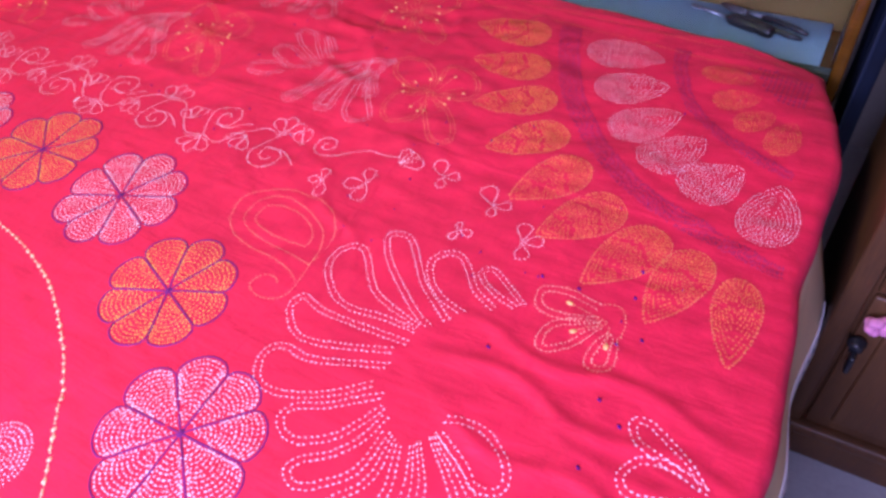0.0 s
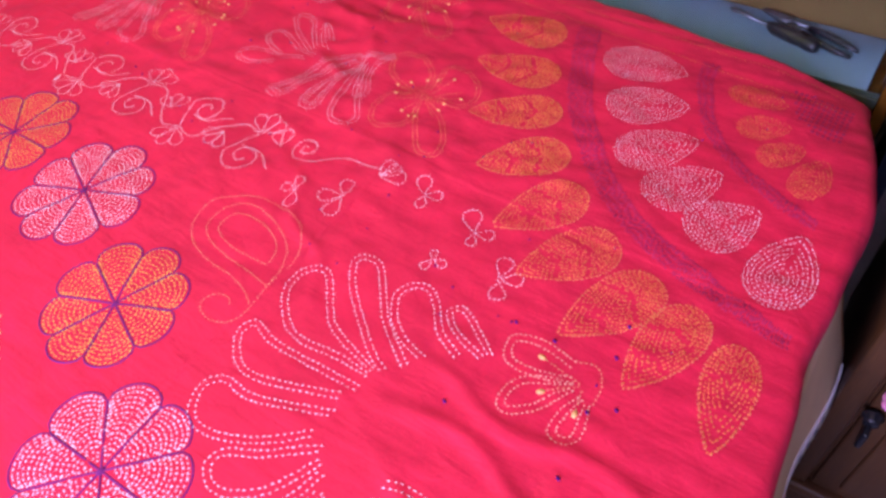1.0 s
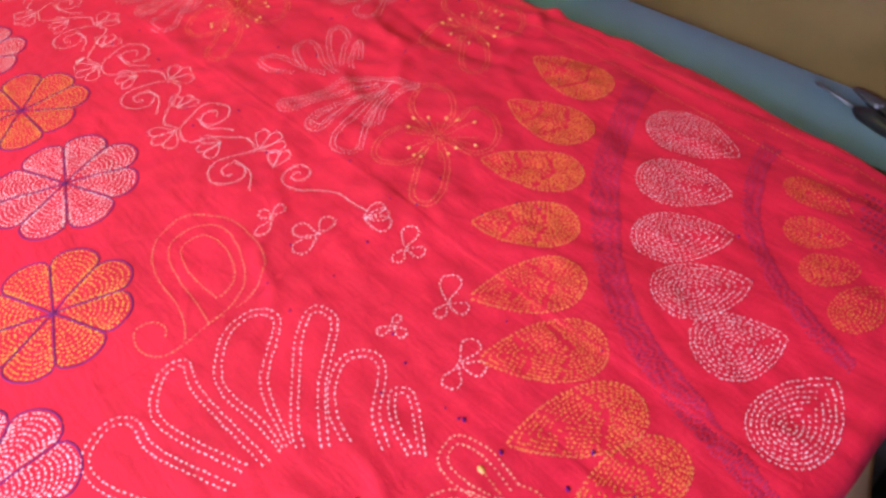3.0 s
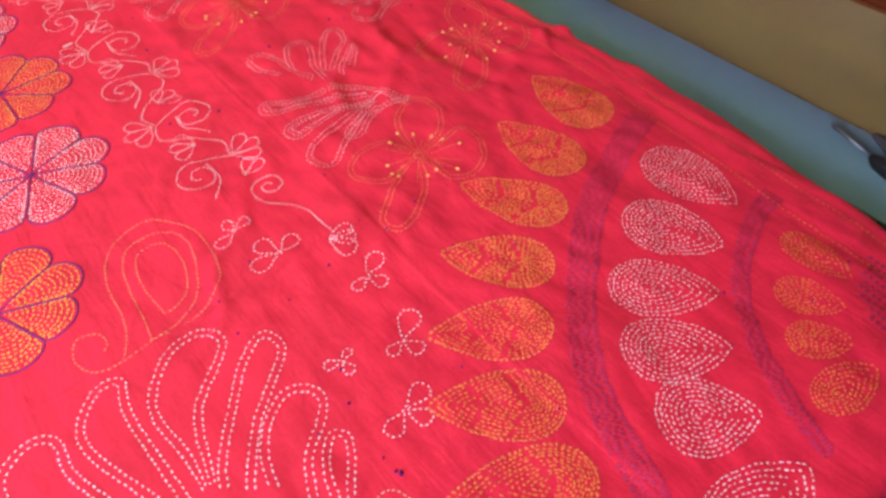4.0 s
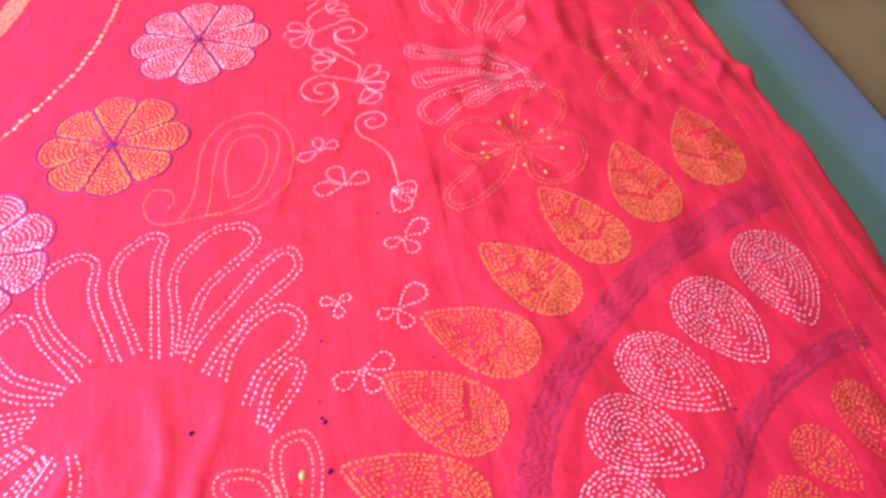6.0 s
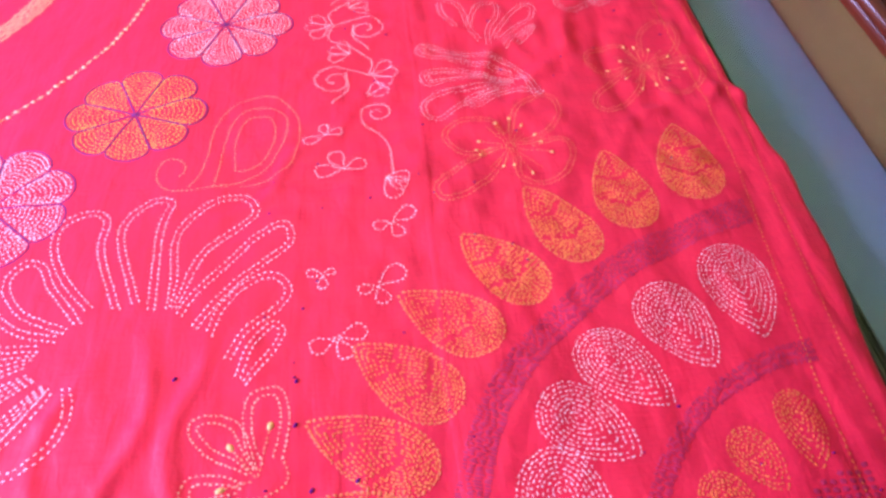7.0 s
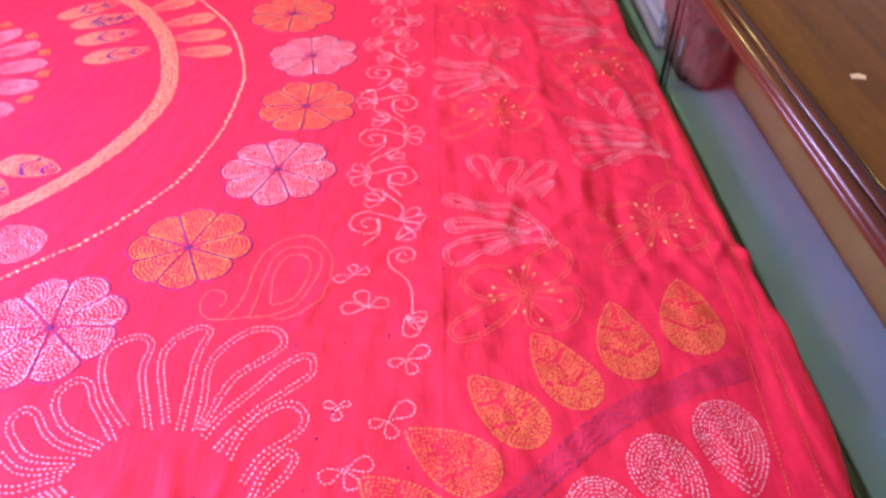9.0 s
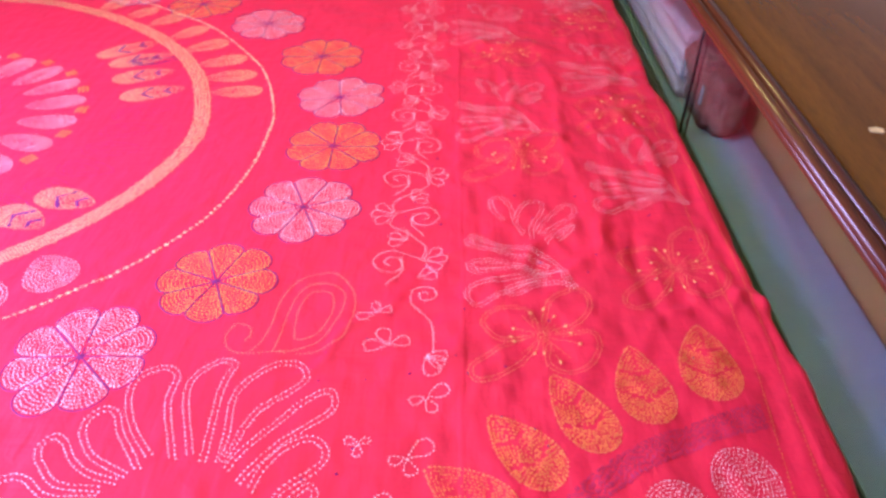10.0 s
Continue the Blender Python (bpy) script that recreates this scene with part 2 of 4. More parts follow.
CREASES = [
    (-0.27, -0.2, -0.29, -0.52, 0.009, 0.004), (-0.32, -0.2, -0.35, -0.52, 0.009, 0.004), (-0.40, -0.24, -0.43, -0.52, 0.009, 0.004), (-0.44, -0.28, -0.22, -0.30, 0.010, 0.004), (-0.43, -0.36, -0.20, -0.40, 0.010, 0.004),
    (-0.15, -0.15, 0.03, -0.30, 0.010, 0.004), (0.06, 0.05, 0.24, 0.06, 0.010, 0.005), (-0.2, 0.24, 0.0, 0.40, 0.010, 0.004), (-0.36, 0.30, -0.18, 0.52, 0.010, 0.003), (-0.24, 0.0, -0.1, 0.17, 0.009, 0.004),
    (0.02, 0.665, 0.24, 0.640, 0.022, 0.010), (0.27, 0.86, 0.47, 0.845, 0.024, 0.010), (0.05, 1.16, 0.26, 1.14, 0.03, 0.015), (0.30, 0.985, 0.46, 1.02, 0.02, -0.010),
    (0.43, 0.17, 0.53, 0.19, 0.012, 0.012), (-0.20, -0.16, -0.24, -0.50, 0.012, 0.006), (-0.36, -0.20, -0.38, -0.50, 0.010, 0.005),
    (0.01, -0.1, 0.02, 0.75, 0.012, 0.004), (0.25, 0.3, 0.22, 1.05, 0.014, 0.007), (0.32, 0.16, 0.30, 0.62, 0.012, -0.006),
    (0.40, 0.5, 0.36, 1.2, 0.016, 0.008), (0.15, 0.15, 0.30, 0.42, 0.014, 0.007), (0.05, 0.2, 0.2, 0.36, 0.012, 0.006),
    (-0.30, -0.25, -0.42, -0.52, 0.010, 0.004), (-0.26, -0.22, -0.30, -0.5, 0.010, 0.005), (-0.05, 0.02, 0.15, 0.18, 0.012, 0.006),
    (-0.12, 0.1, 0.05, 0.34, 0.012, 0.005), (-0.55, 0.15, -0.47, 0.5, 0.010, 0.004), (-0.62, 0.05, -0.56, 0.3, 0.012, -0.005),
    (0.46, -0.3, 0.455, 0.35, 0.010, 0.006), (0.485, -0.2, 0.48, 0.6, 0.008, 0.006), (0.1, 0.55, 0.13, 0.95, 0.014, 0.007),
    (0.3, 0.75, 0.42, 0.83, 0.018, 0.008), (0.1, 0.6, 0.24, 0.7, 0.018, 0.008), (0.25, 0.05, 0.40, 0.2, 0.012, 0.006),
    (-0.2, 0.12, -0.06, 0.22, 0.012, 0.004), (-0.34, 0.02, -0.18, -0.02, 0.012, 0.003), (-0.08, -0.1, 0.1, 0.08, 0.010, 0.004),
]


CREASES = [c[:5] + (c[5] * (0.55 if c[0] > 0.0 else 1.0 if c[4] <= 0.009 else 0.3),) for c in CREASES]


def rise(x, y):
    """How far the quilt lies above the mattress: loose waves, creases, small puckers."""
    h = 0.003 + 0.008 * noise.noise((x * 2.3, y * 1.7, 0.3))
    k = min(1.0, max(0.0, (x + 0.32) / 0.4))
    rough = 0.18 + 0.46 * k * k * (3 - 2 * k) + 0.40 * bump_at(x, y, 0.02, 0.16, 0.30)
    h += rough * 0.0065 * noise.noise((x * 10, y * 5.5, 3.1))
    # sharp-crested rumples: along the bed, across it, and askew
    h += rough * 0.0075 * (0.35 - abs(noise.noise((x * 19 + noise.noise((y * 4, x * 3, 1.1)), y * 6, 7.7))))
    h += rough * 0.0055 * (0.35 - abs(noise.noise((x * 8, y * 20 + noise.noise((x * 5, y * 3, 6.1)), 2.2))))
    p, q = x * 0.8 + y * 0.6, y * 0.8 - x * 0.6
    h += rough * 0.0042 * (0.35 - abs(noise.noise((p * 24, q * 13, 4.2))))
    h += 0.0013 * noise.noise((x * 45, y * 40, 1.7))
    for c in CREASES:
        h += ridge(x, y, *c)
    return h


def edge_shift(y):
    return 0.014 * noise.noise((0.0, y * 3.1, 5.5)) + 0.018 * noise.noise((4.0, y * 9.0, 2.5))


# the uneven rim along the headboard
RIM_Y = (-0.50, -0.32, -0.26, -0.20, -0.14, -0.03, 0.03, 0.08, 0.14, 0.17, 0.21, 0.30, 0.50, 0.69, 0.79, 0.90, 0.95, 1.05, 1.26, 1.52)
RIM_X = (0.468, 0.470, 0.480, 0.494, 0.499, 0.508, 0.510, 0.498, 0.495, 0.503, 0.490, 0.488, 0.490, 0.486, 0.494, 0.482, 0.472, 0.480, 0.484, 0.478)


def drape(u, v, lift=0.0):
    """From the flat cloth to the bed: the rim rolls over at the headboard and at the bed's side."""
    ex = float(np.interp(v, RIM_Y, RIM_X)) + 0.010 + 0.35 * edge_shift(v)
    ey = EDGE_Y + 0.4 * edge_shift(u + 7) - 0.018 * max(0.0, min(1.0, (-0.05 - u) / 0.25)) + 0.045 * max(0.0, min(1.0, (u - 0.2) / 0.25)) ** 1.5
    x, y, z = u, v, BED + rise(u, v) + lift
    r = 0.022
    for over, axis, sign in ((u - ex + r, 0, 1), (ey + r - v, 1, -1)):
        if over > 0:
            a = min(over / r, math.pi / 2)
            out, down = r * math.sin(a), r * (1 - math.cos(a)) + max(0.0, over - r * math.pi / 2)
            if axis == 0:
                x = ex - r + out
            else:
                y = ey + r - out
            z -= down
    # the corner sinks where no mattress holds it
    z -= 0.065 * max(0.0, 1 - math.hypot(u - 0.52, v + 0.58) / 0.26) ** 1.5
    return x, y, z


US = np.concatenate([np.linspace(-1.62, -1.40, 12), np.arange(-1.39, EDGE_X + 0.07, 0.0065)])
VS = np.concatenate([np.arange(EDGE_Y - 0.065, 1.75, 0.0065), np.linspace(1.78, 2.6, 24)])
LAID = np.array([[drape(u, v) for u in US] for v in VS])


def lay(u, v, lift=0.0):
    """A point of the laid cloth, between the threads of its grid."""
    i = int(min(max(np.searchsorted(US, u) - 1, 0), len(US) - 2))
    j = int(min(max(np.searchsorted(VS, v) - 1, 0), len(VS) - 2))
    a, b = (u - US[i]) / (US[i + 1] - US[i]), (v - VS[j]) / (VS[j + 1] - VS[j])
    x, y, z = (1 - b) * ((1 - a) * LAID[j, i] + a * LAID[j, i + 1]) + b * ((1 - a) * LAID[j + 1, i] + a * LAID[j + 1, i + 1])
    return float(x), float(y), float(z) + lift


def cloth_grid():
    w = len(US)
    faces = [(j * w + i, j * w + i + 1, (j + 1) * w + i + 1, (j + 1) * w + i) for j in range(len(VS) - 1) for i in range(w - 1)]
    me = bpy.data.meshes.new("cloth")
    me.from_pydata(LAID.reshape(-1, 3).tolist(), [], faces)
    me.polygons.foreach_set("use_smooth", [True] * len(me.polygons))
    me.materials.append(RED)
    return me


spread = thing("bedspread", "rumpled red cotton bedspread embroidered with white, orange and purple flowers", "bedspread", (-0.9, 0.8, BED))
cloth = new("cloth", cloth_grid())
cloth.parent, cloth.matrix_parent_inverse = spread, Matrix.Translation(spread.location).inverted()
cloth.modifiers.new("thickness", "SOLIDIFY").thickness = 0.004
cloth.modifiers["thickness"].offset = -1

# ---- embroidery: every dash is a raised stitch ----
STITCH = random.Random(4)


class Stitches:
    def __init__(self):
        self.v, self.f = [], []

    def dash(self, a, b, width):
        """One stitch of thread from a to b on the cloth."""
        d = b - a
        n = d.length
        if n < 1e-5:
            return
        side = Vector((-d.y, d.x)) * (width / 2 / n)
        k = len(self.v)
        for p, lift in ((a, -0.0002), (a + 0.2 * d + side, 0.0), (a + 0.2 * d - side, 0.0), (a + 0.3 * d, 0.0004), (a + 0.7 * d, 0.0004), (a + 0.8 * d + side, 0.0), (a + 0.8 * d - side, 0.0), (b, -0.0002)):
            self.v.append(lay(p.x, p.y, lift + 0.0006))
        for q in ((0, 2, 3), (0, 3, 1), (1, 3, 4, 5), (2, 6, 4, 3), (7, 5, 4), (7, 4, 6)):
            self.f.append(tuple(k + i for i in q))

    def run(self, pts, pitch=0.0062, fill=0.6, width=0.0021, skip=None, jitter=0.12, start=None, loose=0.0005):
        """A running stitch along a polyline."""
        pts = [Vector(p) for p in pts]
        lengths = [0.0]
        for a, b in zip(pts, pts[1:]):
            lengths.append(lengths[-1] + (b - a).length)
        total = lengths[-1]
        if total < pitch * 0.5:
            return self

        def at(s):
            s = max(0.0, min(total, s))
            for i in range(1, len(pts)):
                if s <= lengths[i] or i == len(pts) - 1:
                    t = (s - lengths[i - 1]) / max(1e-9, lengths[i] - lengths[i - 1])
                    return pts[i - 1].lerp(pts[i], t)

        s = STITCH.random() * pitch if start is None else start
        while s < total - 0.3 * pitch:
            long = pitch * fill * (1 + jitter * STITCH.uniform(-1, 1))
            a, b = at(s), at(s + long)
            off = Vector((STITCH.uniform(-1, 1), STITCH.uniform(-1, 1))) * loose
            if not skip or not skip((a + b) / 2):
                self.dash(a + off, b + off, width * (1 + jitter * STITCH.uniform(-1, 1)))
            s += pitch * (1 + 0.5 * jitter * STITCH.uniform(-1, 1))
        return self

    def bead(self, p, size=0.004, stretch=None):
        """A knot of thread."""
        k = len(self.v)
        d = (stretch or Vector((1, 0))).normalized()
        e = Vector((-d.y, d.x))
        for lift, r, n in ((0.0, 1.0, 8), (0.0014, 0.75, 8)):
            for i in range(n):
                a = 2 * math.pi * i / n
                q = p + d * (size * 1.25 * r * math.cos(a)) + e * (size * 0.8 * r * math.sin(a))
                self.v.append(lay(q.x, q.y, lift))
        self.v.append(lay(p.x, p.y, 0.0024))
        for i in range(8):
            j = (i + 1) % 8
            self.f.append((k + i, k + j, k + 8 + j, k + 8 + i))
            self.f.append((k + 8 + i, k + 8 + j, k + 16))
        return self

    def ribbon(self, pts, width, lift=0.0009):
        """A close stem stitch: a continuous raised cord."""
        pts = [Vector(p) for p in pts]
        k = len(self.v)
        for i, p in enumerate(pts):
            d = (pts[min(i + 1, len(pts) - 1)] - pts[max(i - 1, 0)]).normalized()
            side = Vector((-d.y, d.x)) * width / 2
            for q, up in ((p + side, -0.0003), (p, lift), (p - side, -0.0003)):
                self.v.append(lay(q.x, q.y, up + 0.0003))
        for i in range(len(pts) - 1):
            a = k + 3 * i
            self.f += [(a, a + 1, a + 4, a + 3), (a + 1, a + 2, a + 5, a + 4)]
        return self

    def part(self, name, mat, parent, label=""):
        me = bpy.data.meshes.new(name)
        me.from_pydata(self.v, [], self.f)
        me.materials.append(mat)
        me.polygons.foreach_set("use_smooth", [True] * len(me.polygons))
        ob = new(name, me)
        ob.parent = parent
        if parent.parent is None:
            ob.matrix_parent_inverse = Matrix.Translation(parent.location).inverted()
        return tagged(ob, label)


def V(x, y):
    return Vector((x, y))


def teardrop(tip, end, width, n=40, blunt=0.66, tail=1.8):
    """The outline of a leaf: pointed at tip, round at end."""
    tip, end = Vector(tip), Vector(end)
    d = end - tip
    side = Vector((-d.y, d.x)).normalized() * width / 2
    top = max((u / 60) ** blunt * math.sqrt(max(0, 1 - (u / 60) ** tail)) for u in range(61))
    out = []
    for i in range(n + 1):
        u = 0.5 - 0.5 * math.cos(math.pi * i / n)
        out.append((u, (u ** blunt) * math.sqrt(max(0, 1 - u ** tail)) / top))
    loop = [tip + d * u + side * w for u, w in out] + [tip + d * u - side * w for u, w in reversed(out[:-1])]
    return loop


def filled_leaf(name, tip, end, width, mat, row=0.0062, chevrons=(), pitch=0.0056, thread=0.0021, label="", parent=None, blunt=0.66, fill=0.55, slant=0.55, edge=None):
    """A leaf worked in rows that follow its outline, with bare chevrons left open."""
    tip, end = Vector(tip), Vector(end)
    d = end - tip
    n = d.length
    ax = d / n
    side = Vector((-ax.y, ax.x))
    
    def bare(p):
        u, w = (p - tip).dot(ax) / n, abs((p - tip).dot(side)) / n
        return any(abs(u + slant * w - c) < 0.021 for c in chevrons)

    s = Stitches()
    rows = max(2, int(width / 2 / row) + 1)
    draw_in = 0.95 * (2 * n / width - 1)
    for i in range(rows):
        k = i * row
        inner = teardrop(tip + ax * draw_in * k, end - ax * k, max(0.002, width - 2 * k), blunt=blunt, n=24)
        s.run(inner, pitch, fill, thread, bare if chevrons and i else None, jitter=0.3, loose=0.0007)
    leaf = s.part(name, mat, parent or spread, label)
    if edge:
        Stitches().run(teardrop(tip - ax * 0.0015, end + ax * 0.001, width + 0.003, blunt=blunt, n=24), 0.0064, 0.58, 0.0017, jitter=0.3).part("outline", edge, leaf)
    return leaf


def loop_petal(base, tip, width, bend=0.0, n=18, foot=0.25, inside=0.0):
    """An open loop from the base out round the tip and back."""
    base, tip = Vector(base), Vector(tip)
    d = tip - base
    side = Vector((-d.y, d.x)).normalized()
    left, right = [], []
    for i in range(n + 1):
        u = i / n
        if u < 0.72:
            w = foot + (1 - foot) * (0.5 - 0.5 * math.cos(u / 0.72 * math.pi))
        else:
            w = math.sqrt(max(0.0, 1 - ((u - 0.72) / 0.28) ** 2))
        mid = base + d * u + side * (bend * math.sin(math.pi * u))
        half_w = w * width / 2 - inside * (1.0 if u < 0.72 else 2 * w / (w + 1))
        half_w = max(0.0012 * min(1.0, w), half_w)
        left.append(mid + side * half_w), right.append(mid - side * half_w)
    return left + right[::-1][1:]


def smooth_path(points, n=8):
    """A Catmull-Rom curve through a few points."""
    p = [Vector(q) for q in points]
    p = [2 * p[0] - p[1]] + p + [2 * p[-1] - p[-2]]
    out = []
    for i in range(1, len(p) - 2):
        for j in range(n):
            t = j / n
            a, b, c, d = p[i - 1], p[i], p[i + 1], p[i + 2]
            out.append(0.5 * (2 * b + (c - a) * t + (2 * a - 5 * b + 4 * c - d) * t * t + (3 * b - a - 3 * c + d) * t ** 3))
    return out + [p[-2]]


def hand_loop(s, points, gap=0.0080, pitch=0.0072, thread=0.0015, fill=0.55, rows=2):
    """A hand-drawn open loop and the rows of stitches inside it, closing up where the loop narrows."""
    path = smooth_path(points, 6)
    s.run(path, pitch, fill, thread, jitter=0.2)
    n = len(path)
    mid = sum(path, V(0, 0)) / n
    area2 = sum((a - mid).cross(b - mid) for a, b in zip(path, path[1:] + path[:1]))
    for row in range(1, rows):
        inner = []
        for i, p in enumerate(path):
            d = (path[min(i + 1, n - 1)] - path[max(i - 1, 0)]).normalized()
            side = V(-d.y, d.x) * (1 if area2 > 0 else -1)
            far = min([(p - q).length for j, q in enumerate(path) if abs(i - j) > 0.3 * n] or [1.0])
            inner.append(p + side * min(gap * row, 0.33 * far))
        s.run(inner, pitch, fill, thread, jitter=0.2)
    return s


def rosette(centre, radius, turn, mat, label):
    """Eight petals in rows of running stitch, edged with a purple cord."""
    c = Vector(centre)
    hub = thing_part("rosette", label)
    cord = Stitches()
    rim = []
    wob = [1 + 0.06 * STITCH.uniform(-1, 1) for _ in range(8)]

    def edge(a):
        k = a * 8 / (2 * math.pi)
        i, f = int(k) % 8, k - math.floor(k)
        bulge = math.sin(math.pi * f) ** 0.55
        return radius * (0.80 + 0.20 * bulge) * (wob[i] * bulge + (1 - bulge))

    for i in range(97):
        a = 2 * math.pi * i / 96
        rim.append(c + edge(a % (2 * math.pi - 1e-9)) * V(math.cos(a + turn), math.sin(a + turn)))
    cord.ribbon(rim, 0.0027).part("rim", CORD, hub, "purple stem-stitched rim")
    for i in range(8):
        a = 2 * math.pi * i / 8
        d = V(math.cos(a + turn), math.sin(a + turn))
        Stitches().ribbon([c + d * (radius * 0.8 * k / 6) for k in range(7)], 0.0030).part("spoke", CORD, hub)
    Stitches().bead(c, 0.005).part("knot", CORD, hub)
    for i in range(8):
        s = Stitches()
        a0, a1 = 2 * math.pi * i / 8, 2 * math.pi * (i + 1) / 8
        rows = int(radius / 0.0066)
        for r in range(2, rows + 1):
            f = r / rows * 0.95
            pts = []
            for j in range(13):
                a = a0 + (a1 - a0) * j / 12
                edge_r = edge(min(a, a1 - 1e-6))
                gap = 0.0036 / max(0.01, f * radius)
                aa = min(max(a, a0 + gap), a1 - gap)
                pts.append(c + f * edge_r * V(math.cos(aa + turn), math.sin(aa + turn)))
            s.run(pts, 0.0062, 0.62, 0.0020, jitter=0.3, loose=0.0006)
        s.part("petal", mat, hub)
    return hub


def thing_part(name, label):
    """A motif of several threads: an empty part under the bedspread's cloth."""
    ob = new(name)
    ob.parent = spread
    ob.matrix_parent_inverse = Matrix.Translation(spread.location).inverted()
    return tagged(ob, label)


# rosettes round the medallion, white and orange in turn
R_AT = [(-0.53, 1.296), (-0.347, 1.082), (-0.272, 0.852), (-0.259, 0.63), (-0.286, 0.411), (-0.398, 0.203), (-0.553, 0.034)]
for i, at in enumerate(R_AT):
    white = i % 2 == 0
    rosette(at, (0.108, 0.112, 0.104, 0.102, 0.102, 0.098, 0.107)[i], radians((0, 0, 8, 0, 22, 23, 2)[i]), WHITE if white else GOLD, ("white" if white else "orange") + " eight-petalled rosette with a purple outline")
for k in range(1, 4):
    rosette((-0.562 - 0.235 * k, 0.040 - 0.09 * k + 0.045 * k * k), 0.104, 0.4 * k, GOLD if k % 2 else WHITE, ("orange" if k % 2 else "white") + " eight-petalled rosette with a purple outline")
    rosette((-0.53 - 0.22 * k, 1.296 + 0.16 * k - 0.02 * k * k), 0.11, 0.5 * k, GOLD if k % 2 else WHITE, ("orange" if k % 2 else "white") + " eight-petalled rosette with a purple outline")

# the medallion: beaded string, orange band, leaves
STRING_C, STRING_R, BAND_C, BAND_R = V(-1.046, 0.652), 0.646, V(-1.2, 0.722), 0.634


def arc(c, r, a0, a1, n=120):
    return [c + r * V(math.cos(radians(a0 + (a1 - a0) * i / n)), math.sin(radians(a0 + (a1 - a0) * i / n))) for i in range(n + 1)]


def even(path, step):
    """The same path in equal steps."""
    out, left = [path[0]], step
    for a, b in zip(path, path[1:]):
        d = (b - a).length
        while d > left:
            a = a.lerp(b, left / d)
            d -= left
            out.append(a)
            left = step
        left -= d
    return out


# both rings were drawn by hand: a little flattened towards the sunflower, drawn out on the far side
string_line = arc(STRING_C, STRING_R, -115, -62, 12) + smooth_path([(-0.672, 0.130), (-0.615, 0.180), (-0.552, 0.236), (-0.478, 0.343), (-0.440, 0.432), (-0.414, 0.540), (-0.406, 0.674), (-0.415, 0.787), (-0.473, 0.976), (-0.541, 1.091), (-0.693, 1.276), (-0.949, 1.467), (-1.15, 1.56), (-1.4, 1.60)], 12)
band_line = arc(BAND_C, BAND_R, -100, -52, 12) + smooth_path([(-0.780, 0.255), (-0.713, 0.323), (-0.659, 0.392), (-0.614, 0.476), (-0.584, 0.558), (-0.566, 0.640), (-0.568, 0.732), (-0.601, 0.867), (-0.652, 0.988), (-0.742, 1.122), (-0.879, 1.260), (-1.030, 1.365), (-1.210, 1.437), (-1.4, 1.46)], 12)
s = Stitches()
s.run(string_line, 0.008, 0.7, 0.0018)
for q in even(string_line, 0.0135):
    s.bead(q + V(STITCH.uniform(-1, 1), STITCH.uniform(-1, 1)) * 0.001, 0.0016 + 0.0018 * STITCH.random())
s.part("beaded_circle", STRING, spread, "pale yellow beaded circle of knots")
s = Stitches()
steps = even(band_line, 0.0058)
for a, b in zip(steps, steps[1:]):
    e = (b - a).normalized()
    d = V(e.y, -e.x)
    for k in range(5):
        q = a + d * (0.0074 * (k - 2.5) + 0.002 * STITCH.uniform(-1, 1))
        s.dash(q, q + d * 0.0072 + e * 0.003, 0.0046)
s.part("orange_band", PEACH, spread, "peach-orange ring of close satin stitches")
RING_LEAVES = [(-0.580, 0.876, -0.463, 0.885), (-0.614, 0.951, -0.495, 0.975), (-0.651, 1.020, -0.541, 1.073), (-0.710, 1.104, -0.614, 1.172), (-0.775, 1.180, -0.696, 1.267), (-0.866, 1.275, -0.786, 1.357), (-0.945, 1.336, -0.882, 1.412), (-1.04, 1.385, -1.0, 1.48)]
for bx, by, tx, ty in RING_LEAVES:
    filled_leaf("ring_leaf", (bx, by), (tx, ty), 0.060, PEACH, 0.0036, thread=0.0033, fill=0.8, label="peach leaf worked solid")
for k in range(5):
    a = radians(-49.7 - 11 * k)
    p = STRING_C + V(math.cos(a), math.sin(a)) * (STRING_R - 0.075)
    d = V(math.cos(a), math.sin(a))
    filled_leaf("ring_leaf", p - d * 0.055, p + d * 0.045, 0.085, WHITE, 0.0060, label="white leaf in rows of running stitch")
for k in range(11):
    a = radians(-85.5 + 17.5 * k)
    d = V(math.cos(a), math.sin(a))
    e = V(-d.y, d.x)
    hub = BAND_C
    filled_leaf("inner_leaf", hub + d * 0.225, hub + d * 0.350, 0.060, FADED, 0.0048, thread=0.0027, label="white leaf worked close")
    q = hub + V(math.cos(a + 0.153), math.sin(a + 0.153)) * 0.345
    s = Stitches()
    for j in range(5):
        for i in range(3):
            o = q + d * (0.009 * (i - 1)) + e * (0.006 * (j - 2))
            s.dash(o, o + d * 0.008, 0.0045)
    s.part("orange_square", ORANGE, spread, "small orange square")
CHEVRONS = [(-0.706, 0.988, -0.840, 0.936), (-0.654, 0.897, -0.790, 0.847), (-0.738, 1.085, -0.880, 1.020), (-0.800, 1.165, -0.930, 1.070), (-0.685, 0.418, -0.805, 0.452), (-0.750, 0.345, -0.855, 0.402), (-0.905, 0.300, -0.950, 0.395)]
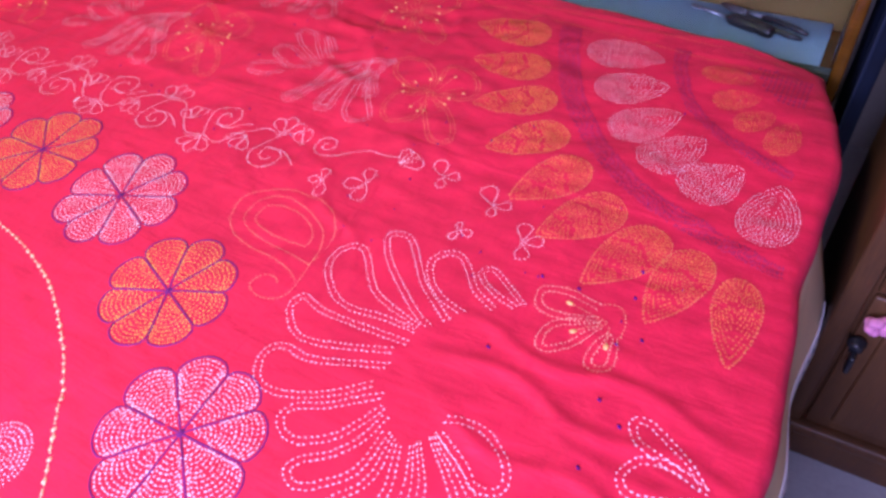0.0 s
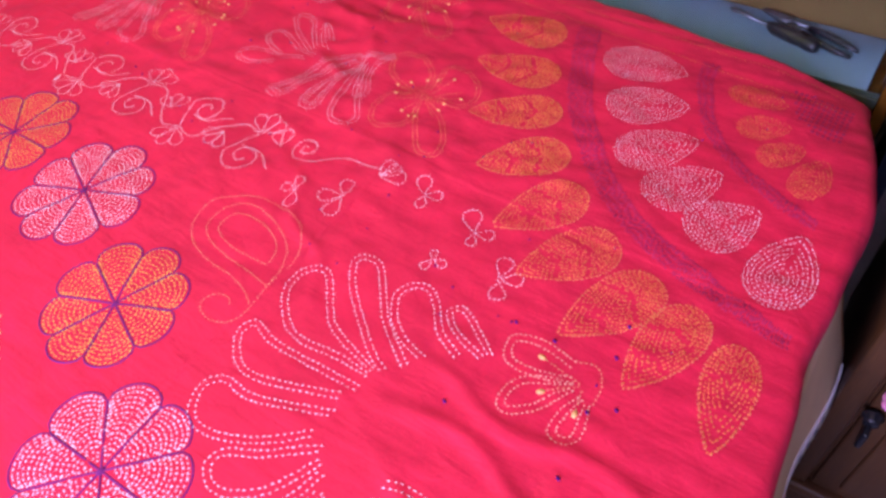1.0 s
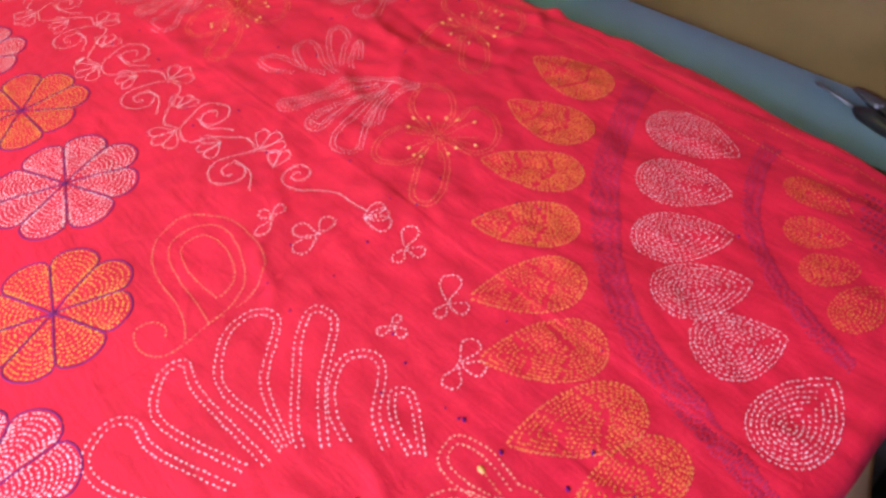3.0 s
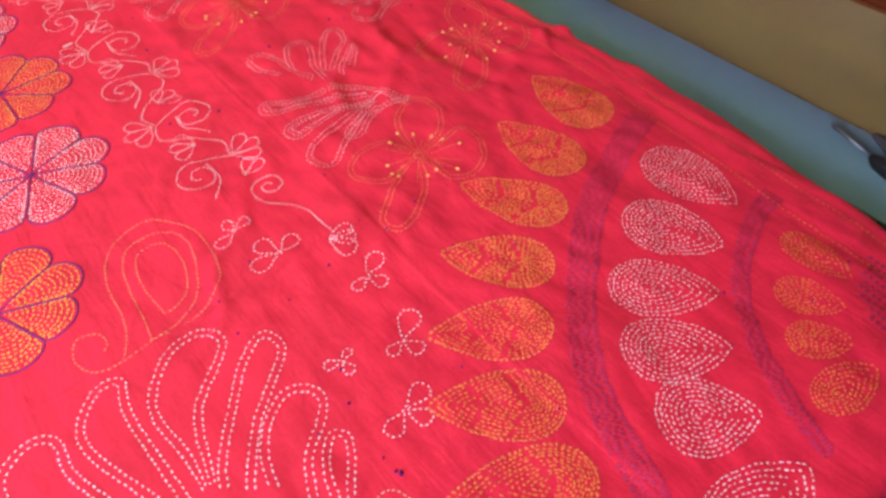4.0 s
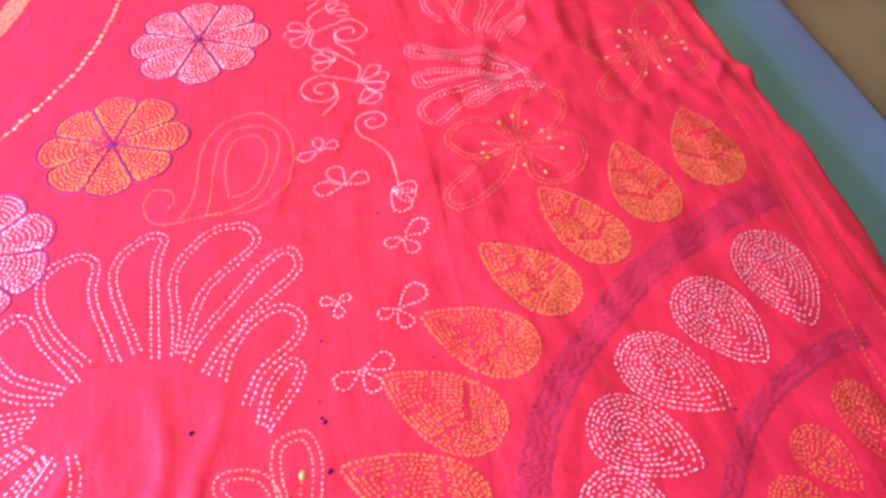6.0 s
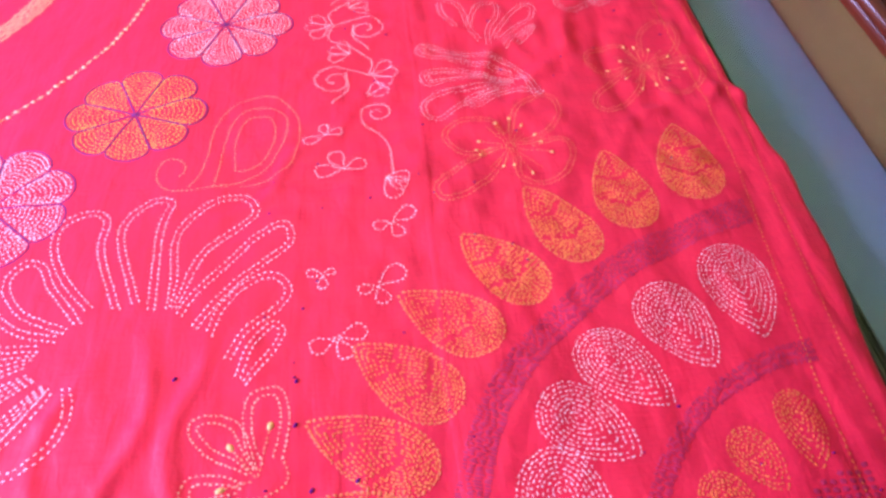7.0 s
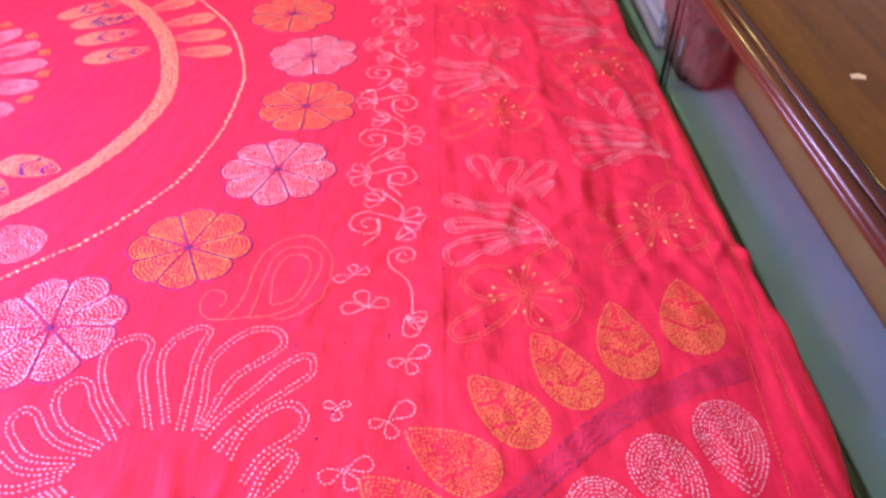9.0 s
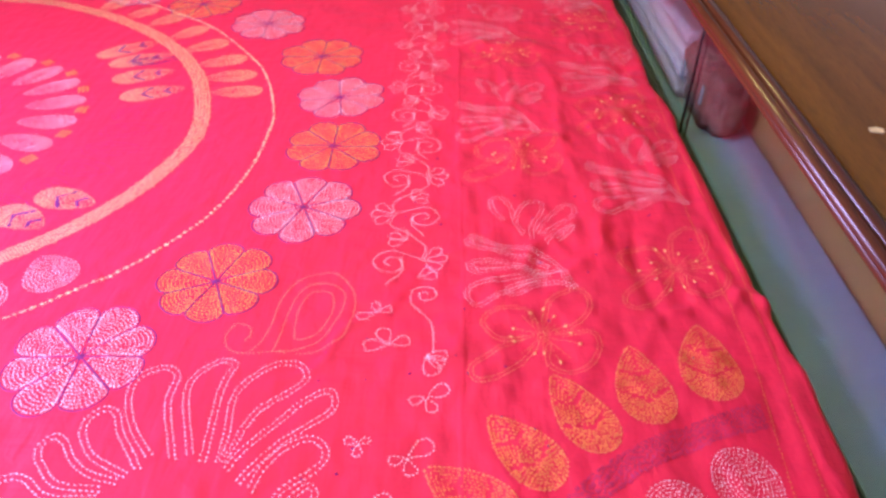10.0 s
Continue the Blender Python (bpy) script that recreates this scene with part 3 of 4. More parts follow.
for tx, ty, ex, ey in CHEVRONS:
    leaf = filled_leaf("chevron_leaf", (tx, ty), (ex, ey), 0.066, PEACH, 0.0038, chevrons=(0.30, 0.66), thread=0.0036, fill=0.8, label="peach leaf with purple chevrons", slant=0.9)
    tip, end = V(tx, ty), V(ex, ey)
    d = end - tip
    e = V(-d.y, d.x).normalized()
    for c in (0.30, 0.66):
        m = tip + d * c
        w = 0.016 if c < 0.5 else 0.029
        Stitches().ribbon([m - d * 0.9 * w / d.length + e * w, m, m - d * 0.9 * w / d.length - e * w], 0.010).part("chevron", CORD, spread)
s = Stitches()
for k in range(34):
    a = 2 * math.pi * k / 34
    d = V(math.cos(a), math.sin(a))
    for j in range(4):
        p = BAND_C + d * (0.145 + 0.009 * j)
        s.dash(p, p + V(-d.y, d.x) * 0.024, 0.006)
s.part("heart_ring", PURPLE, spread, "dull purple ring at the medallion's heart")

filled_leaf("purple_leaf", (-0.700, 1.062), (-0.838, 1.030), 0.050, CORD, 0.0040, thread=0.0030, fill=0.8, label="dull purple leaf worked solid")
for k in range(6):
    a = radians(5 - 9.5 * k)
    d = V(math.cos(a), math.sin(a))
    filled_leaf("unfinished_leaf", BAND_C + d * 0.555 + V(0, 0.035), BAND_C + d * 0.425, 0.058, CORD, 0.0105, thread=0.0024, fill=0.6, label="unfinished leaf in thin purple rows")

# corner: orange leaves, purple bands, white leaves
YL_TIPS = [(0.371, 0.116), (0.256, 0.068), (0.134, 0.009), (0.041, -0.064), (-0.043, -0.143), (-0.097, -0.210), (-0.149, -0.297), (-0.176, -0.390), (-0.201, -0.494)]
YL_ENDS = [(0.363, -0.030), (0.267, -0.073), (0.197, -0.116), (0.126, -0.166), (0.066, -0.222), (0.010, -0.296), (-0.020, -0.366), (-0.036, -0.421), (-0.061, -0.478)]
for i, (tip, end) in enumerate(zip(YL_TIPS, YL_ENDS)):
    filled_leaf("orange_leaf", tip, end, (0.086, 0.078, 0.074, 0.074, 0.076, 0.077, 0.074, 0.068, 0.057)[i], ORANGE, 0.0036, chevrons=(0.40, 0.72), thread=0.0027 if i < 4 else 0.0020, pitch=0.0058, fill=0.80 if i < 4 else 0.74, label="orange leaf with two bare veins", edge=APRICOT, blunt=0.80)
WL_TIPS = [(0.365, -0.244), (0.298, -0.274), (0.239, -0.313), (0.188, -0.364), (0.146, -0.429), (0.134, -0.489)]
WL_ENDS = [(0.360, -0.110), (0.250, -0.164), (0.156, -0.224), (0.098, -0.293), (0.066, -0.366), (0.010, -0.480)]
for i, (tip, end) in enumerate(zip(WL_TIPS, WL_ENDS)):
    filled_leaf("white_leaf", tip, end, (0.086, 0.084, 0.078, 0.080, 0.084, 0.080)[i], WHITE, 0.0049, thread=0.0014, pitch=0.0062, fill=0.62, blunt=0.72, label="white leaf in rows of running stitch")


def corner_band(name, angles, inner, outer, label):
    """An arc of short cross stitches about the corner, its two edges drawn by hand."""
    s = Stitches()
    a = angles[0]
    while a < angles[-1]:
        r_in, r_out = np.interp(a, angles, inner), np.interp(a, angles, outer)
        d = V(math.cos(radians(a)), math.sin(radians(a)))
        e = V(-d.y, d.x)
        r = r_in + 0.003 * STITCH.random()
        while r < r_out - 0.003:
            long = min(0.009 * STITCH.uniform(0.6, 1.3), r_out - r)
            p = CORNER + d * r
            s.dash(p, p + d * long + e * 0.0014 * STITCH.uniform(-1, 1), 0.0023)
            r += long + 0.0010
        a += math.degrees(0.0037 / r_out)
    return s.part(name, PURPLE, spread, label)


corner_band("purple_band", (89, 104, 116, 129, 140, 150, 165, 176, 183), (0.421, 0.397, 0.390, 0.384, 0.390, 0.396, 0.394, 0.410, 0.427), (0.466, 0.438, 0.431, 0.424, 0.427, 0.432, 0.431, 0.439, 0.452), "wide purple arc of close stitches")
corner_band("purple_band", (89, 113, 129, 144, 157, 168, 179), (0.220, 0.214, 0.217, 0.218, 0.222, 0.229, 0.242), (0.250, 0.240, 0.241, 0.242, 0.246, 0.255, 0.261), "narrow purple arc of close stitches")
for tip, end in (((0.366, -0.396), (0.361, -0.311)), ((0.321, -0.414), (0.290, -0.349)), ((0.287, -0.443), (0.240, -0.396)), ((0.277, -0.473), (0.192, -0.462))):
    filled_leaf("small_leaf", tip, end, 0.048, ORANGE, 0.0038, thread=0.0019, fill=0.72, label="small orange leaf")
s = Stitches()
for j in range(12):
    for i in range(9):
        p = V(0.325 + 0.0105 * i, -0.478 + 0.0075 * j)
        if (p - V(0.41, -0.50)).length < 0.105:
            s.dash(p, p + V(0.008, 0.001 * STITCH.uniform(-1, 1)), 0.0048)
s.part("purple_patch", PURPLE, spread, "purple corner patch")
# border lines
for x in (0.434, 0.474):
    s = Stitches()
    s.run([V(x + 0.003 * math.sin(9 * y + x * 90) - 0.030 * min(1.0, max(0.0, (0.05 - y) / 0.35)), y) for y in np.arange(-0.46, 1.7, 0.03)], 0.0075, 0.6, 0.0016)
    s.part("border_line", ORANGE, spread, "thin orange border line")

# the sunflower of open loops
sun = thing_part("sunflower", "large white sunflower of double running-stitch loops")


def petal(hub, mat, *points, **rows):
    """One open loop of a flower, drawn by hand through a few points from foot to foot."""
    return hand_loop(Stitches(), points, **rows).part("petal", mat, hub)


petal(sun, WHITE, (-0.226, -0.237), (-0.214, -0.196), (-0.190, -0.168), (-0.174, -0.180), (-0.184, -0.206), (-0.216, -0.250), gap=0.007)
petal(sun, WHITE, (-0.263, -0.182), (-0.254, -0.147), (-0.232, -0.115), (-0.199, -0.096), (-0.174, -0.109), (-0.169, -0.134), (-0.188, -0.157), (-0.216, -0.181), (-0.234, -0.219))
petal(sun, WHITE, (-0.300, -0.152), (-0.285, -0.120), (-0.229, -0.049), (-0.199, -0.024), (-0.178, -0.018), (-0.167, -0.036), (-0.174, -0.060), (-0.227, -0.106), (-0.253, -0.138), (-0.275, -0.172))
petal(sun, WHITE, (-0.312, -0.142), (-0.311, -0.098), (-0.317, -0.044), (-0.307, -0.008), (-0.271, 0.028), (-0.234, 0.034), (-0.216, 0.016), (-0.217, -0.008), (-0.258, -0.045), (-0.278, -0.071), (-0.299, -0.140))
petal(sun, WHITE, (-0.348, -0.136), (-0.363, -0.095), (-0.379, -0.049), (-0.383, -0.004), (-0.354, 0.032), (-0.328, 0.034), (-0.320, 0.020), (-0.328, -0.007), (-0.329, -0.045), (-0.324, -0.143))
petal(sun, WHITE, (-0.400, -0.136), (-0.438, -0.090), (-0.460, -0.044), (-0.462, -0.008), (-0.445, 0.012), (-0.418, 0.020), (-0.400, 0.008), (-0.396, -0.008), (-0.396, -0.048), (-0.363, -0.136))
petal(sun, WHITE, (-0.402, -0.152), (-0.418, -0.129), (-0.445, -0.094), (-0.462, -0.062), (-0.484, -0.055), (-0.501, -0.072), (-0.503, -0.094), (-0.491, -0.117), (-0.468, -0.141), (-0.418, -0.164))
petal(sun, WHITE, (-0.423, -0.166), (-0.464, -0.156), (-0.492, -0.136), (-0.512, -0.110), (-0.530, -0.101), (-0.544, -0.112), (-0.546, -0.130), (-0.534, -0.150), (-0.499, -0.180), (-0.440, -0.184))
petal(sun, WHITE, (-0.443, -0.189), (-0.501, -0.190), (-0.540, -0.165), (-0.570, -0.165), (-0.578, -0.185), (-0.555, -0.208), (-0.507, -0.222), (-0.446, -0.202))
petal(sun, WHITE, (-0.440, -0.211), (-0.501, -0.234), (-0.548, -0.234), (-0.568, -0.250), (-0.556, -0.268), (-0.490, -0.257), (-0.435, -0.219))
petal(sun, WHITE, (-0.428, -0.227), (-0.477, -0.280), (-0.505, -0.300), (-0.510, -0.325), (-0.488, -0.332), (-0.455, -0.290), (-0.420, -0.231))
petal(sun, WHITE, (-0.399, -0.228), (-0.390, -0.258), (-0.394, -0.288), (-0.411, -0.314), (-0.432, -0.329), (-0.450, -0.329), (-0.460, -0.314), (-0.460, -0.294), (-0.445, -0.276), (-0.422, -0.234))
half = thing_part("half_sunflower", "white half sunflower of double loops at the rim")
petal(half, WHITE, (-0.356, -0.516), (-0.333, -0.490), (-0.316, -0.465), (-0.303, -0.442), (-0.304, -0.424), (-0.318, -0.419), (-0.339, -0.432), (-0.347, -0.458), (-0.352, -0.488))
petal(half, WHITE, (-0.356, -0.520), (-0.343, -0.476), (-0.347, -0.446), (-0.363, -0.431), (-0.383, -0.426), (-0.398, -0.440), (-0.395, -0.470), (-0.370, -0.524))
petal(half, WHITE, (-0.375, -0.528), (-0.405, -0.470), (-0.430, -0.446), (-0.450, -0.452), (-0.448, -0.478), (-0.390, -0.534))
petal(half, WHITE, (-0.395, -0.536), (-0.450, -0.496), (-0.478, -0.492), (-0.486, -0.512), (-0.400, -0.545))

# the three-petalled flower with yellow anthers beside it
flower = thing_part("small_flower", "small pale flower of three loops with yellow knots")
heart = V(-0.196, -0.352)
fine = dict(gap=0.009, pitch=0.0058, thread=0.0018, fill=0.6)
petal(flower, PALE, (-0.198, -0.345), (-0.212, -0.307), (-0.213, -0.268), (-0.198, -0.253), (-0.175, -0.256), (-0.166, -0.290), (-0.173, -0.335), **fine)
petal(flower, PALE, (-0.203, -0.347), (-0.246, -0.324), (-0.268, -0.298), (-0.263, -0.282), (-0.238, -0.280), (-0.214, -0.296), (-0.197, -0.342), **fine)
petal(flower, PALE, (-0.208, -0.356), (-0.234, -0.344), (-0.262, -0.344), (-0.270, -0.360), (-0.262, -0.374), (-0.243, -0.377), (-0.212, -0.368), **fine)
for tip in ((-0.186, -0.296), (-0.225, -0.316), (-0.231, -0.360)):
    tip = V(*tip)
    Stitches().run([heart, tip], 0.0056, 0.6, 0.0018).part("stamen", PEACH, flower)
    Stitches().bead(tip, 0.0042, tip - heart).part("anther", YELLOW, flower)
s = Stitches()
s.run(smooth_path([(-0.172, -0.330), (-0.166, -0.355), (-0.188, -0.370), (-0.213, -0.371)]), 0.0056, 0.6, 0.002)
s.part("calyx", PEACH, flower)

# the paisley in thin orange lines
s = Stitches()
s.run(smooth_path([(-0.312, 0.048), (-0.297, 0.069), (-0.287, 0.109), (-0.285, 0.145), (-0.274, 0.189), (-0.251, 0.217), (-0.219, 0.228), (-0.193, 0.219), (-0.168, 0.182), (-0.163, 0.136), (-0.171, 0.090), (-0.187, 0.070), (-0.209, 0.055), (-0.237, 0.049), (-0.275, 0.052), (-0.308, 0.047), (-0.335, 0.050), (-0.349, 0.066), (-0.350, 0.091), (-0.338, 0.106), (-0.320, 0.100), (-0.314, 0.083), (-0.323, 0.070)], 5), 0.0062, 0.72, 0.0015)
s.run(smooth_path([(-0.276, 0.050), (-0.270, 0.089), (-0.266, 0.134), (-0.256, 0.179), (-0.238, 0.200), (-0.212, 0.202), (-0.188, 0.188), (-0.180, 0.156), (-0.191, 0.111), (-0.212, 0.075), (-0.242, 0.057), (-0.269, 0.053)], 5), 0.0062, 0.72, 0.0015)
s.run(smooth_path([(-0.248, 0.079), (-0.251, 0.106), (-0.250, 0.145), (-0.239, 0.178), (-0.221, 0.185), (-0.203, 0.176), (-0.197, 0.145), (-0.205, 0.109), (-0.218, 0.088), (-0.235, 0.079), (-0.248, 0.079)], 5), 0.0062, 0.72, 0.0015)
s.part("paisley", PEACH, spread, "thin orange outlined paisley")


def bud(at, *tips):
    """Small open petals about one foot."""
    s = Stitches()
    for tip in tips:
        long = (V(*tip) - V(*at)).length
        s.run(loop_petal(V(*at), V(*tip), 0.62 * long, foot=0.1), 0.0060, 0.58, 0.0016)
    return s.part("bud", WHITE, spread, "small white three-petalled bud")


bud((-0.127, 0.134), (-0.158, 0.122), (-0.131, 0.156), (-0.104, 0.141))
bud((-0.103, 0.066), (-0.142, 0.067), (-0.118, 0.100), (-0.073, 0.079))
bud((-0.048, 0.044), (-0.034, 0.006), (-0.021, 0.023), (-0.015, 0.041))
bud((-0.045, -0.031), (-0.068, -0.040), (-0.033, -0.056), (-0.014, -0.013))
bud((-0.068, -0.128), (-0.034, -0.104), (-0.058, -0.155), (-0.090, -0.136))
bud((-0.132, -0.108), (-0.151, -0.101), (-0.117, -0.100), (-0.132, -0.128))
bud((-0.116, -0.197), (-0.082, -0.189), (-0.146, -0.210), (-0.103, -0.224))

# the vine of white running stitch
def spiral(c, r, a0, turns, n=26, hand=1):
    return [c + V(math.cos(a0 + hand * 2 * math.pi * turns * i / n), math.sin(a0 + hand * 2 * math.pi * turns * i / n)) * (r * (1 - 0.85 * i / n)) for i in range(n + 1)]


def sprig(s, at, turn, count, size):
    for k in range(count):
        a = turn + (k - (count - 1) / 2) * 0.75
        d = V(math.cos(a), math.sin(a))
        s.run(loop_petal(at, at + d * size, size * 0.5, foot=0.1, n=10), 0.0048, 0.66, 0.0014)


VINE = dict(pitch=0.0054, fill=0.66, width=0.0017)
nodes = [V(-0.088 + (0.026 if i % 2 == 0 else -0.026), 0.268 + 0.127 * i) for i in range(12)]
vine = thing_part("vine", "white running-stitch vine with spirals and sprigs")
for i, p in enumerate(nodes):
    side = 1 if i % 2 == 0 else -1
    s = Stitches()
    if i + 1 < len(nodes):
        q = nodes[i + 1]
        s.run(smooth_path([p, p + V(side * 0.006, 0.034), (p + q) / 2 + V(side * 0.004, 0), q + V(-side * 0.006, -0.034), q]), **VINE)
    c = p + V(-side * 0.052, -0.012)
    s.run(smooth_path([p, p + V(-side * 0.022, 0.012), c + V(0, 0.034)]), **VINE)
    s.run(spiral(c, 0.034, math.pi / 2, 1.5, hand=side), **VINE)
    s.run(smooth_path([c + V(side * 0.018, 0.018), c + V(side * 0.02, -0.02), c + V(-side * 0.004, -0.055)]), **VINE)
    sprig(s, p + V(side * 0.004, 0.0), 0.0 if side > 0 else math.pi, 3, 0.042)
    sprig(s, p + V(-side * 0.026, 0.050), 2.75 if side > 0 else 0.4, 3, 0.036)
    s.part("vine_sprig", WHITE, vine)
s = Stitches()
s.run(spiral(V(-0.052, 0.178), 0.025, math.pi, 1.5, hand=-1), **VINE)
s.run(smooth_path([(-0.077, 0.178), (-0.072, 0.152), (-0.048, 0.128), (-0.038, 0.095), (-0.037, 0.048)]), **VINE)
sprig(s, V(-0.066, 0.222), 0.5, 2, 0.034)
s.part("vine_sprig", WHITE, vine)


s = Stitches()
s.dash(V(-0.142, 0.686), V(-0.122, 0.690), 0.0042)
s.part("loose_stitch", WHITE, spread, "one long shiny white stitch")

# plumes and stamen flowers along the border
def plume(at):
    """A fan of double loops that run together at its point, and a crest of loops over it."""
    o = V(*at)
    hub = thing_part("plume", "white plume of curling double loops")
    fine = dict(gap=0.0070, thread=0.0016, pitch=0.0064, fill=0.56)

    def loop(*points, **more):
        hand_loop(Stitches(), [o + V(*p) for p in points], **{**fine, **more}).part("loop", FADED, hub)

    loop((-0.115, 0.178), (-0.134, 0.216), (-0.134, 0.247), (-0.109, 0.251), (-0.094, 0.224), (-0.088, 0.183), (-0.074, 0.141))
    loop((-0.095, 0.180), (-0.082, 0.219), (-0.062, 0.243), (-0.036, 0.241), (-0.037, 0.209), (-0.058, 0.166), (-0.061, 0.129))
    loop((-0.060, 0.147), (-0.029, 0.201), (0.004, 0.236), (0.026, 0.227), (0.016, 0.192), (-0.010, 0.173), (-0.047, 0.135))
    loop((-0.045, 0.123), (-0.020, 0.151), (0.013, 0.172), (0.011, 0.153), (-0.016, 0.126))
    loop((0.0, 0.0), (-0.029, 0.070), (-0.067, 0.105), (-0.130, 0.116), (-0.164, 0.139), (-0.181, 0.128), (-0.175, 0.105), (-0.112, 0.082), (-0.040, 0.052), rows=3)
    loop((-0.020, 0.052), (-0.055, 0.048), (-0.139, 0.071), (-0.177, 0.064), (-0.179, 0.044), (-0.162, 0.034), (-0.099, 0.043), (-0.040, 0.030), rows=3)
    loop((-0.040, 0.040), (-0.063, 0.037), (-0.145, 0.018), (-0.171, 0.009), (-0.185, -0.009), (-0.180, -0.036), (-0.157, -0.042), (-0.119, -0.014), (-0.065, 0.021))
    loop((-0.047, 0.031), (-0.114, 0.006), (-0.116, -0.017), (-0.097, -0.017), (-0.054, 0.011), (0.0, 0.0))


def stamen_flower(at, turn):
    """Four wide open petals in orange outline with a burst of stamens."""
    c = V(*at)
    hub = thing_part("stamen_flower", "orange outlined flower with yellow-tipped stamens")
    spin = Matrix.Rotation(turn, 2)
    for points in (
        ((0.000, 0.024), (0.019, 0.079), (0.057, 0.105), (0.082, 0.094), (0.083, 0.055), (0.053, 0.016), (0.020, 0.006)),
        ((0.025, 0.001), (0.076, 0.007), (0.087, -0.024), (0.066, -0.062), (0.029, -0.077), (0.001, -0.059), (0.005, -0.019)),
        ((-0.027, 0.002), (-0.067, -0.026), (-0.104, -0.054), (-0.114, -0.077), (-0.101, -0.095), (-0.068, -0.086), (-0.029, -0.054), (-0.008, -0.022)),
        ((-0.004, 0.019), (-0.016, 0.054), (-0.050, 0.061), (-0.084, 0.046), (-0.091, 0.016), (-0.066, -0.013), (-0.025, -0.007)),
    ):
        hand_loop(Stitches(), [c + spin @ V(*p) for p in points], gap=0.0065, thread=0.0014, pitch=0.0058, fill=0.66).part("petal", APRICOT, hub)
    for k in range(16):
        a = turn + 2 * math.pi * k / 16 + 0.14 * STITCH.uniform(-1, 1)
        d = V(math.cos(a), math.sin(a))
        long = 0.048 + 0.012 * STITCH.uniform(-1, 1)
        Stitches().run([c + d * 0.004, c + d * long], 0.0062, 0.75, 0.0010, start=0.0).part("stamen", APRICOT, hub)
        if k % 4 != 2:
            Stitches().bead(c + d * (long + 0.002), 0.0026, d).part("anther", YELLOW, hub)


for k in range(3):
    plume((0.197 - 0.012 * k, 0.193 + 0.5 * k))
    plume((0.443, 0.437 + 0.49 * k))
    stamen_flower((0.128 + 0.002 * k, 0.088 + 0.51 * k), 0.0)
    stamen_flower((0.370, 0.253 + 0.54 * k), 0.12)

# the seam between two lengths of cloth, and old fold lines
Stitches().ribbon([V(0.006 + 0.003 * math.sin(7 * y) + 0.0015 * math.sin(31 * y), y) for y in np.arange(-0.52, 1.7, 0.012)], 0.010, 0.0007).part("seam", RED, spread, "raised seam between two lengths of cloth")
for y in (0.052, 0.62):
    Stitches().ribbon([V(x, y + 0.004 * math.sin(8 * x)) for x in np.arange(-1.2, -0.03, 0.02)], 0.008, 0.0007).part("fold_line", RED, spread, "pressed fold line")

# dots of tracing ink
for p in ((-0.098, -0.362), (-0.160, -0.298), (-0.143, -0.367), (-0.222, -0.370), (-0.203, -0.395), (-0.303, -0.379), (-0.325, -0.410), (-0.390, -0.388), (-0.290, -0.232), (-0.160, -0.247)):
    Stitches().bead(V(*p), 0.0027, V(0.6, 0.8)).part("ink_dot", INK, spread, "purple dot of tracing ink")
s = Stitches()
for _ in range(60):
    p = V(STITCH.uniform(-0.2, 0.42), STITCH.uniform(-0.45, 0.75))
    s.bead(p, 0.0009 + 0.0010 * STITCH.random())
tagged(s.part("ink_specks", INK, spread, "fine specks of tracing ink"), kind="stuff")

# ---- the bed under it ----
bed = thing("bed", "wooden bed with a mattress under the spread", "bed", (-0.55, 0.9, 0.0))
part("mattress", box(-1.58, 0.43, -0.50, 2.5, 0.33, BED - 0.04, 0.05, 4), MATTRESS, bed)
part("side_rail", box(-1.63, 0.49, -0.545, -0.50, 0.17, 0.33, 0.006), DARK_WOOD, bed)
part("side_rail", box(-1.63, 0.49, 2.46, 2.5, 0.17, 0.33, 0.006), DARK_WOOD, bed)
part("slat_board", box(-1.58, 0.49, -0.50, 2.46, 0.28, 0.325, 0.003), TAN, bed)
for x in (-1.58, 0.38):
    for y in (-0.54, 2.39):
        part("leg", box(x, x + 0.09, y, y + 0.09, 0.0, 0.17, 0.006), DARK_WOOD, bed)


def sheet_mesh():
    """The cream sheet's overhang at the bed's side, its rim in slow waves."""
    bm = bmesh.new()
    cols, rows = 120, 16
    grid = []
    for j in range(rows + 1):
        line = []
        for i in range(cols + 1):
            x = -1.3 + 1.42 * i / cols
            drop = 0.145 + 0.03 * math.sin(5.2 * x + 1.2)
            f = j / rows
            if f < 0.2:
                y, z = EDGE_Y + 0.10 * (1 - f / 0.2) + 0.012, BED - 0.036
            else:
                g = (f - 0.2) / 0.8
                wave = 0.014 * math.sin(21 * x) * g + 0.008 * noise.noise((x * 7, g * 2, 1))
                y, z = EDGE_Y + 0.004 - 0.050 * g ** 0.8 - 0.5 * wave, BED - 0.036 - drop * g
            line.append(bm.verts.new((x, y, z)))
        grid.append(line)
    for a, b in zip(grid, grid[1:]):
        for i in range(cols):
            bm.faces.new((a[i], b[i], b[i + 1], a[i + 1]))
    return bm, grid


